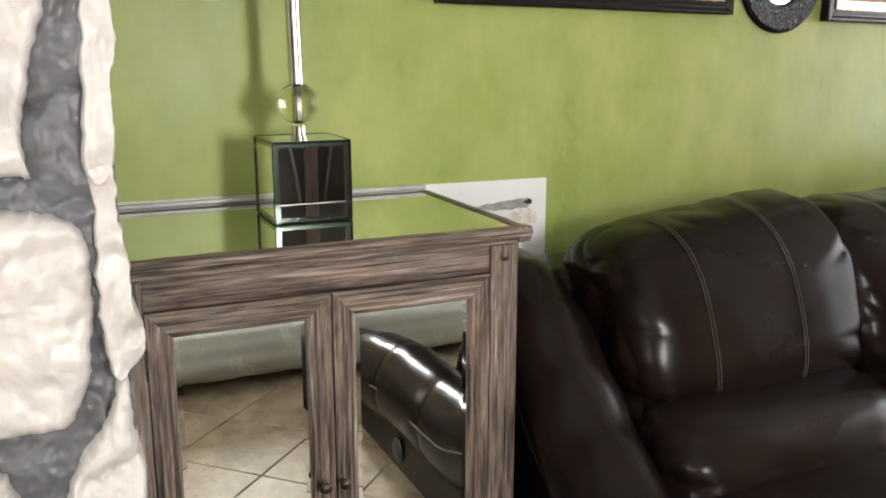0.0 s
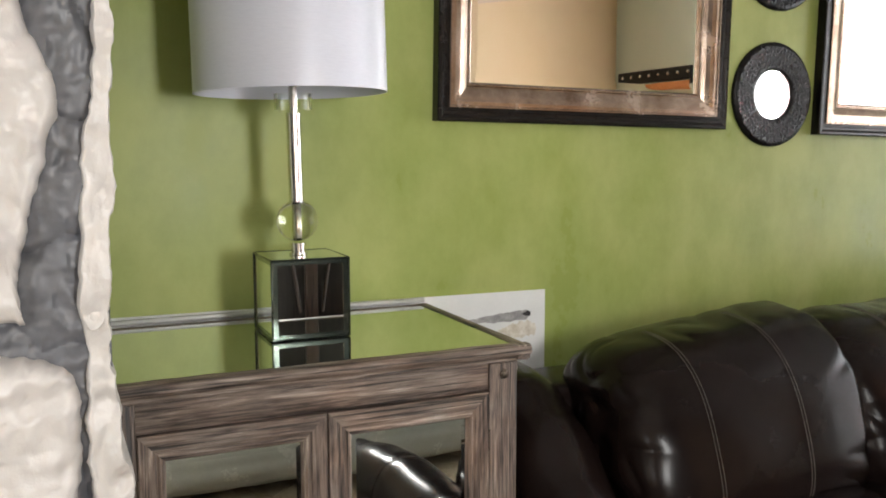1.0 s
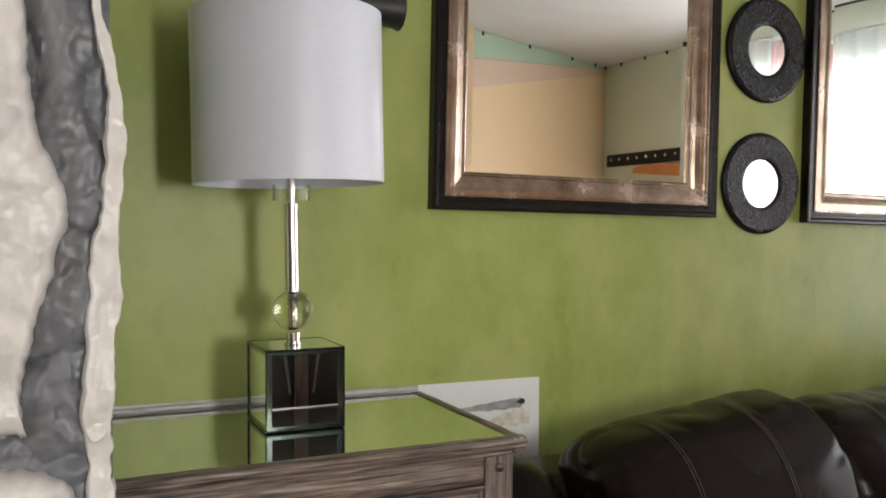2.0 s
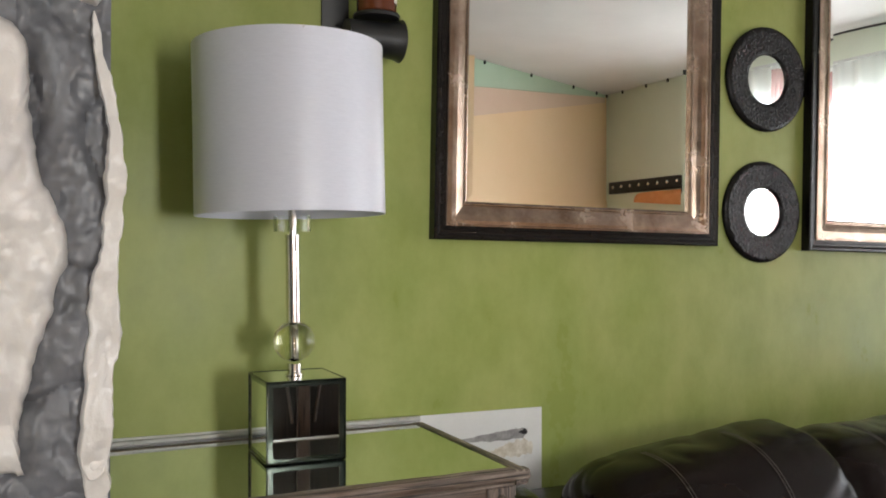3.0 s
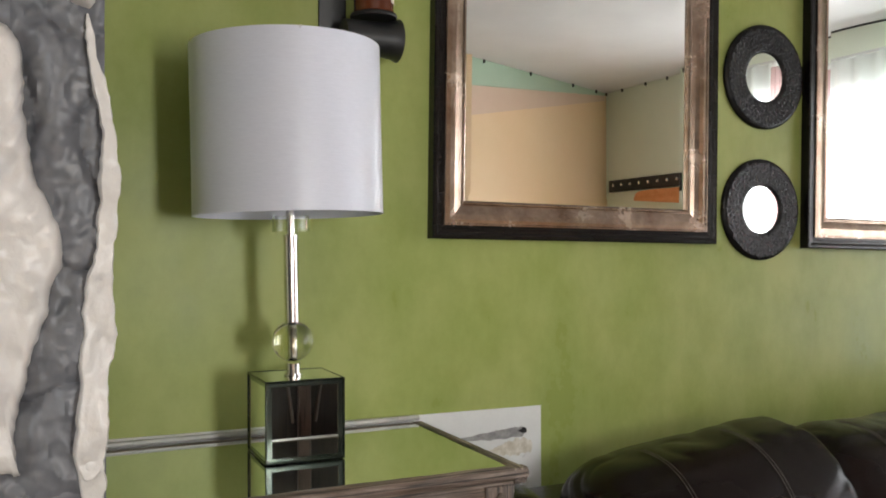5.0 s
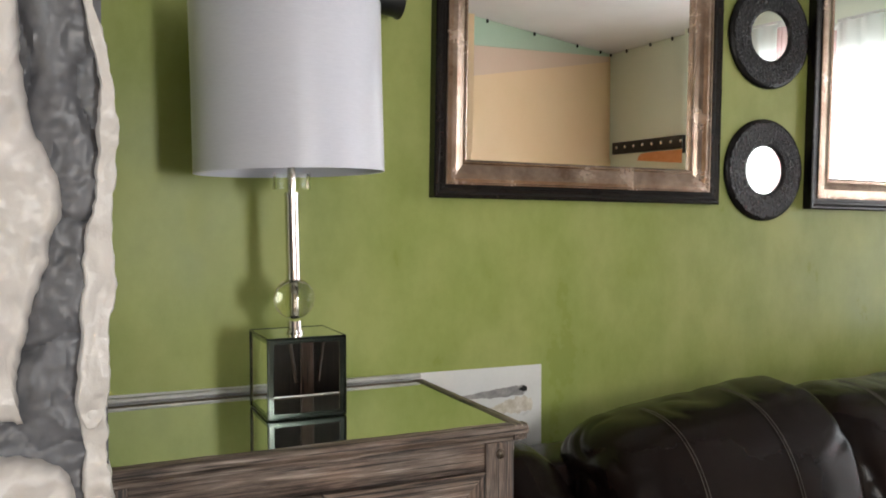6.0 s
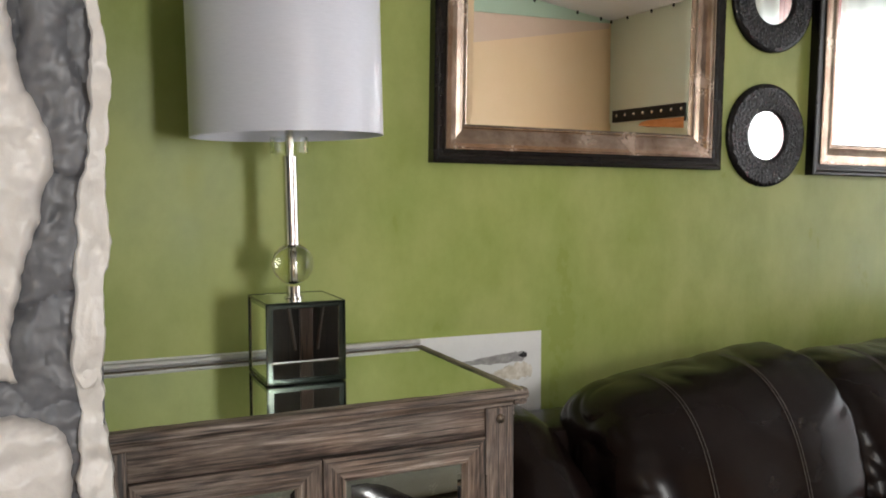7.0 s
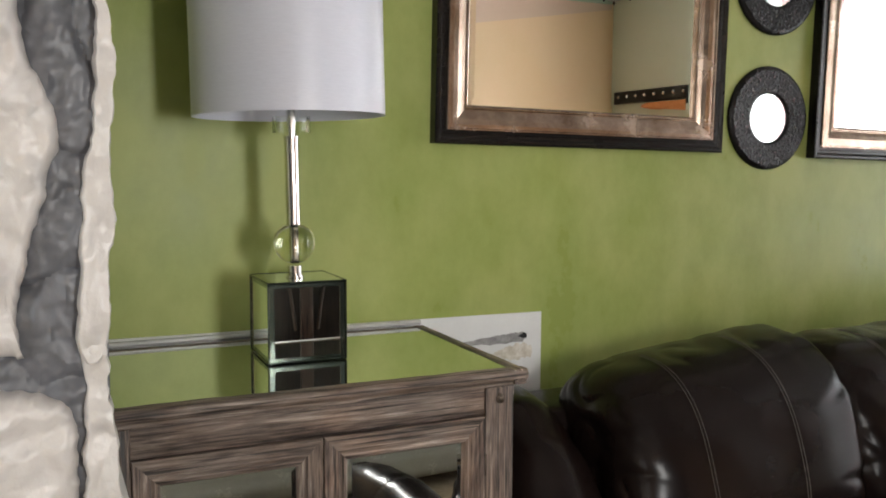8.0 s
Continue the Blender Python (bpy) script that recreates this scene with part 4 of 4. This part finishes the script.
for h in (0.022, 0.105):
    row.append([bm.verts.new((0.638 + 0.0422 * math.cos(radians(a)), WALL - 0.062 + 0.0422 * math.sin(radians(a)), 1.701 + h)) for a in range(-52, 29, 4)])
for k in range(len(row[0]) - 1):
    bm.faces.new((row[0][k], row[0][k + 1], row[1][k + 1], row[1][k]))
part("label", bm, label_paper, bottle, "pale paper label")

# ---- leather reclining sofa ----
sofa = thing("leather_sofa", pose(2.0, 1.2, 0), "dark brown leather reclining sofa with stitched back cushions", "sofa")
part("frame", block(0.98, 3.30, 0.62, 1.66, 0.04, 0.26, 0.03, 4), leather, sofa)
part("back_frame", block(0.80, 3.35, 1.50, 1.70, 0.05, 0.70, 0.05, 5), leather, sofa)


def arm_top(y):
    k = [(-0.05, 0.235), (0.1, 0.275), (0.35, 0.335), (0.55, 0.362), (0.80, 0.360), (0.95, 0.370), (1.08, 0.41), (1.2, 0.49), (1.3, 0.585), (1.4, 0.680), (1.5, 0.735), (1.58, 0.745), (1.70, 0.745)]
    for (a, h), (b, g) in zip(k, k[1:]):
        if y <= b:
            f = max(0, (y - a) / (b - a))
            f = f * f * (3 - 2 * f) * 0.4 + f * 0.6
            return h + (g - h) * f
    return k[-1][1]


ARM_R, ARM_Y0, ARM_Y1 = 0.126, -0.02, 1.67


def arm_ring(x0, x1, y, grow=0.0, m=44):
    """The outline of a rolled arm at y, as pairs of x and z: a fat padded roll over a set-back side."""
    cx, w, top = (x0 + x1) / 2, (x1 - x0) / 2, arm_top(y)
    end = min(1.0, (y - ARM_Y0) / 0.13)
    end = math.sqrt(max(0.0, 1 - (1 - end) ** 2))
    row = []
    for k in range(m):
        a = math.pi * (-0.30 + 1.60 * k / (m - 1))
        f = noise.noise(Vector((y * 5, a * 1.5, x0))) * 0.0035 + grow
        pinch = sum(math.exp(-((y - q) / 0.020) ** 2) for q in ARM_SEAMS) * 0.0030
        row.append((cx - math.cos(a) * (w + f - pinch) * (0.55 + 0.45 * end), top - ARM_R + math.sin(a) * (ARM_R + f - pinch) * (0.4 + 0.6 * end)))
    return row


ARM_SEAMS = (0.20, 0.50, 0.80)


def arm(x0, x1):
    bm = bmesh.new()
    rows = []
    n, cx, w = 120, (x0 + x1) / 2, (x1 - x0) / 2
    for i in range(n + 1):
        y = ARM_Y0 + (ARM_Y1 - ARM_Y0) * i / n
        row = [(cx - w * 0.70, 0.04)] + arm_ring(x0, x1, y) + [(cx + w * 0.70, 0.04)]
        rows.append([bm.verts.new((px, y, pz)) for px, pz in row])
    for a, b in zip(rows, rows[1:]):
        for k in range(len(a) - 1):
            bm.faces.new((a[k], a[k + 1], b[k + 1], b[k]))
    bm.faces.new(rows[0]), bm.faces.new(rows[-1])
    return bm


left_arm = part("arm", arm(0.772, 0.972), leather, sofa, "padded arm")
part("arm", arm(3.20, 3.40), leather, sofa, "padded arm")
part("arm_seam", sweep([(0.7735 + 0.004 * math.sin(i * 0.5), 1.46 - i * 0.052, arm_top(1.46 - i * 0.052) - 0.118) for i in range(20)], 0.0022, 6), thread, left_arm, "stitched seam along the arm")
for y in ARM_SEAMS:
    part("cross_seam", sweep([(x, y, z) for x, z in arm_ring(0.772, 0.972, y, 0.0004)[4:38]], 0.0012, 6), leather, left_arm, "seam across the padded roll")
part("lever_recess", turned([(0.032, 0.0), (0.036, 0.003), (0.034, 0.007), (0.026, 0.007), (0.024, 0.002)], 32, (0.801, 0.60, 0.085), "x"), black_rack, left_arm, "round recess of the recliner lever")


def back_shape(tilt):
    """Leans back towards the wall, fuller in the middle; tilt raises its top towards one end."""
    def shape(q, d):
        y = d.y + 0.36 * d.z + 0.005 * (1 - q.x * q.x) * (-1 if q.y < 0 else 0.2)
        return Vector((d.x * (1 - 0.05 * q.z * q.z), y, d.z + tilt * d.x * (0.5 + 0.5 * q.z)))
    return shape


def on_back(centre, half, xs, shape):
    """Points just above the front of a back cushion, along a seam from the top edge downwards."""
    pts = []
    for i in range(33):
        a = math.pi * (0.50 + 0.78 * i / 32)
        c, s = math.cos(a), math.sin(a)
        power = 2.7
        qx = xs
        k = (abs(c) ** power + abs(s) ** power) ** (1 / power)
        f = (1 - abs(qx) ** 5.0) ** 0.2 if qx < 0 else 1.0
        q = Vector((qx, c / k * f, s / k * f))
        dd = Vector((q.x * half[0], q.y * (half[1] + 0.003), q.z * (half[2] + 0.003)))
        pts.append(Vector(centre) + shape(q, dd))
    return pts


for i in range(4):
    cx = 1.250 + i * 0.578
    c, h = (cx + (0.008 if i == 0 else -0.030), 1.415 if i == 0 else 1.378, 0.628), (0.288 if i == 0 else 0.296, 0.165, 0.184 if i == 0 else 0.192)
    shape = back_shape(0.105 if i == 0 else 0.0)
    b = part("back_cushion", pillow(c, h, 2.7, 60, 36.0, shape, 0.007, 5.0, i * 3.7, 5.0), leather, sofa, "plump back cushion with double seams")
    for xs in (-0.42, 0.36):
        bm = bmesh.new()
        for o in (-0.013, 0.013):
            sweep(on_back(c, h, xs + o, shape), 0.0007, 5, bm)
        part("seam", bm, thread, b, "double line of pale stitching")
    part("lumbar_cushion", pillow((cx, 1.235, 0.405), (0.292, 0.165, 0.105), 3.0, 34, 6.0, lambda q, d: Vector((d.x, d.y + 0.25 * d.z, d.z)), 0.010, 3.6, i * 2.9 + 1), leather, sofa)
    part("seat_cushion", pillow((cx, 0.90, 0.285), (0.291, 0.36, 0.115), 4.0, 24, 6.0, None, 0.006, 4.0, i * 1.9 + 2), leather, sofa)

# ---- floor tiles ----
TILE = 0.30
bm = block(-TILE / 2 + 0.002, TILE / 2 - 0.002, -TILE / 2 + 0.002, TILE / 2 - 0.002, -0.008, 0.0, 0.0015, 1)
tile_mesh = to_mesh("tile", bm, tile_mat, False)
ground = bpy.data.objects["floor"]
spots = []
for i in range(-22, 23):
    for j in range(-22, 23):
        p = Matrix.Rotation(radians(45), 2) @ Vector(((i + 0.5) * TILE, (j + 0.5) * TILE)) + Vector((0.47, -0.004))
        south = -1.28 if p.x < TURN[0] else TURN[1] + (p.x - TURN[0]) * d.y / d.x + 0.12
        if -2.35 < p.x < 3.95 and south < p.y < 1.65:
            spots.append(((p - Vector((0.6, 0.2))).length, p))
spots.sort(key=lambda s: s[0])
for k, (dist, p) in enumerate(spots[:300]):
    ob = new("tile", tile_mesh)
    ob.parent = ground
    ob.matrix_basis = pose(p.x, p.y, 0, 0, 0, 45 + 90 * (k % 4))
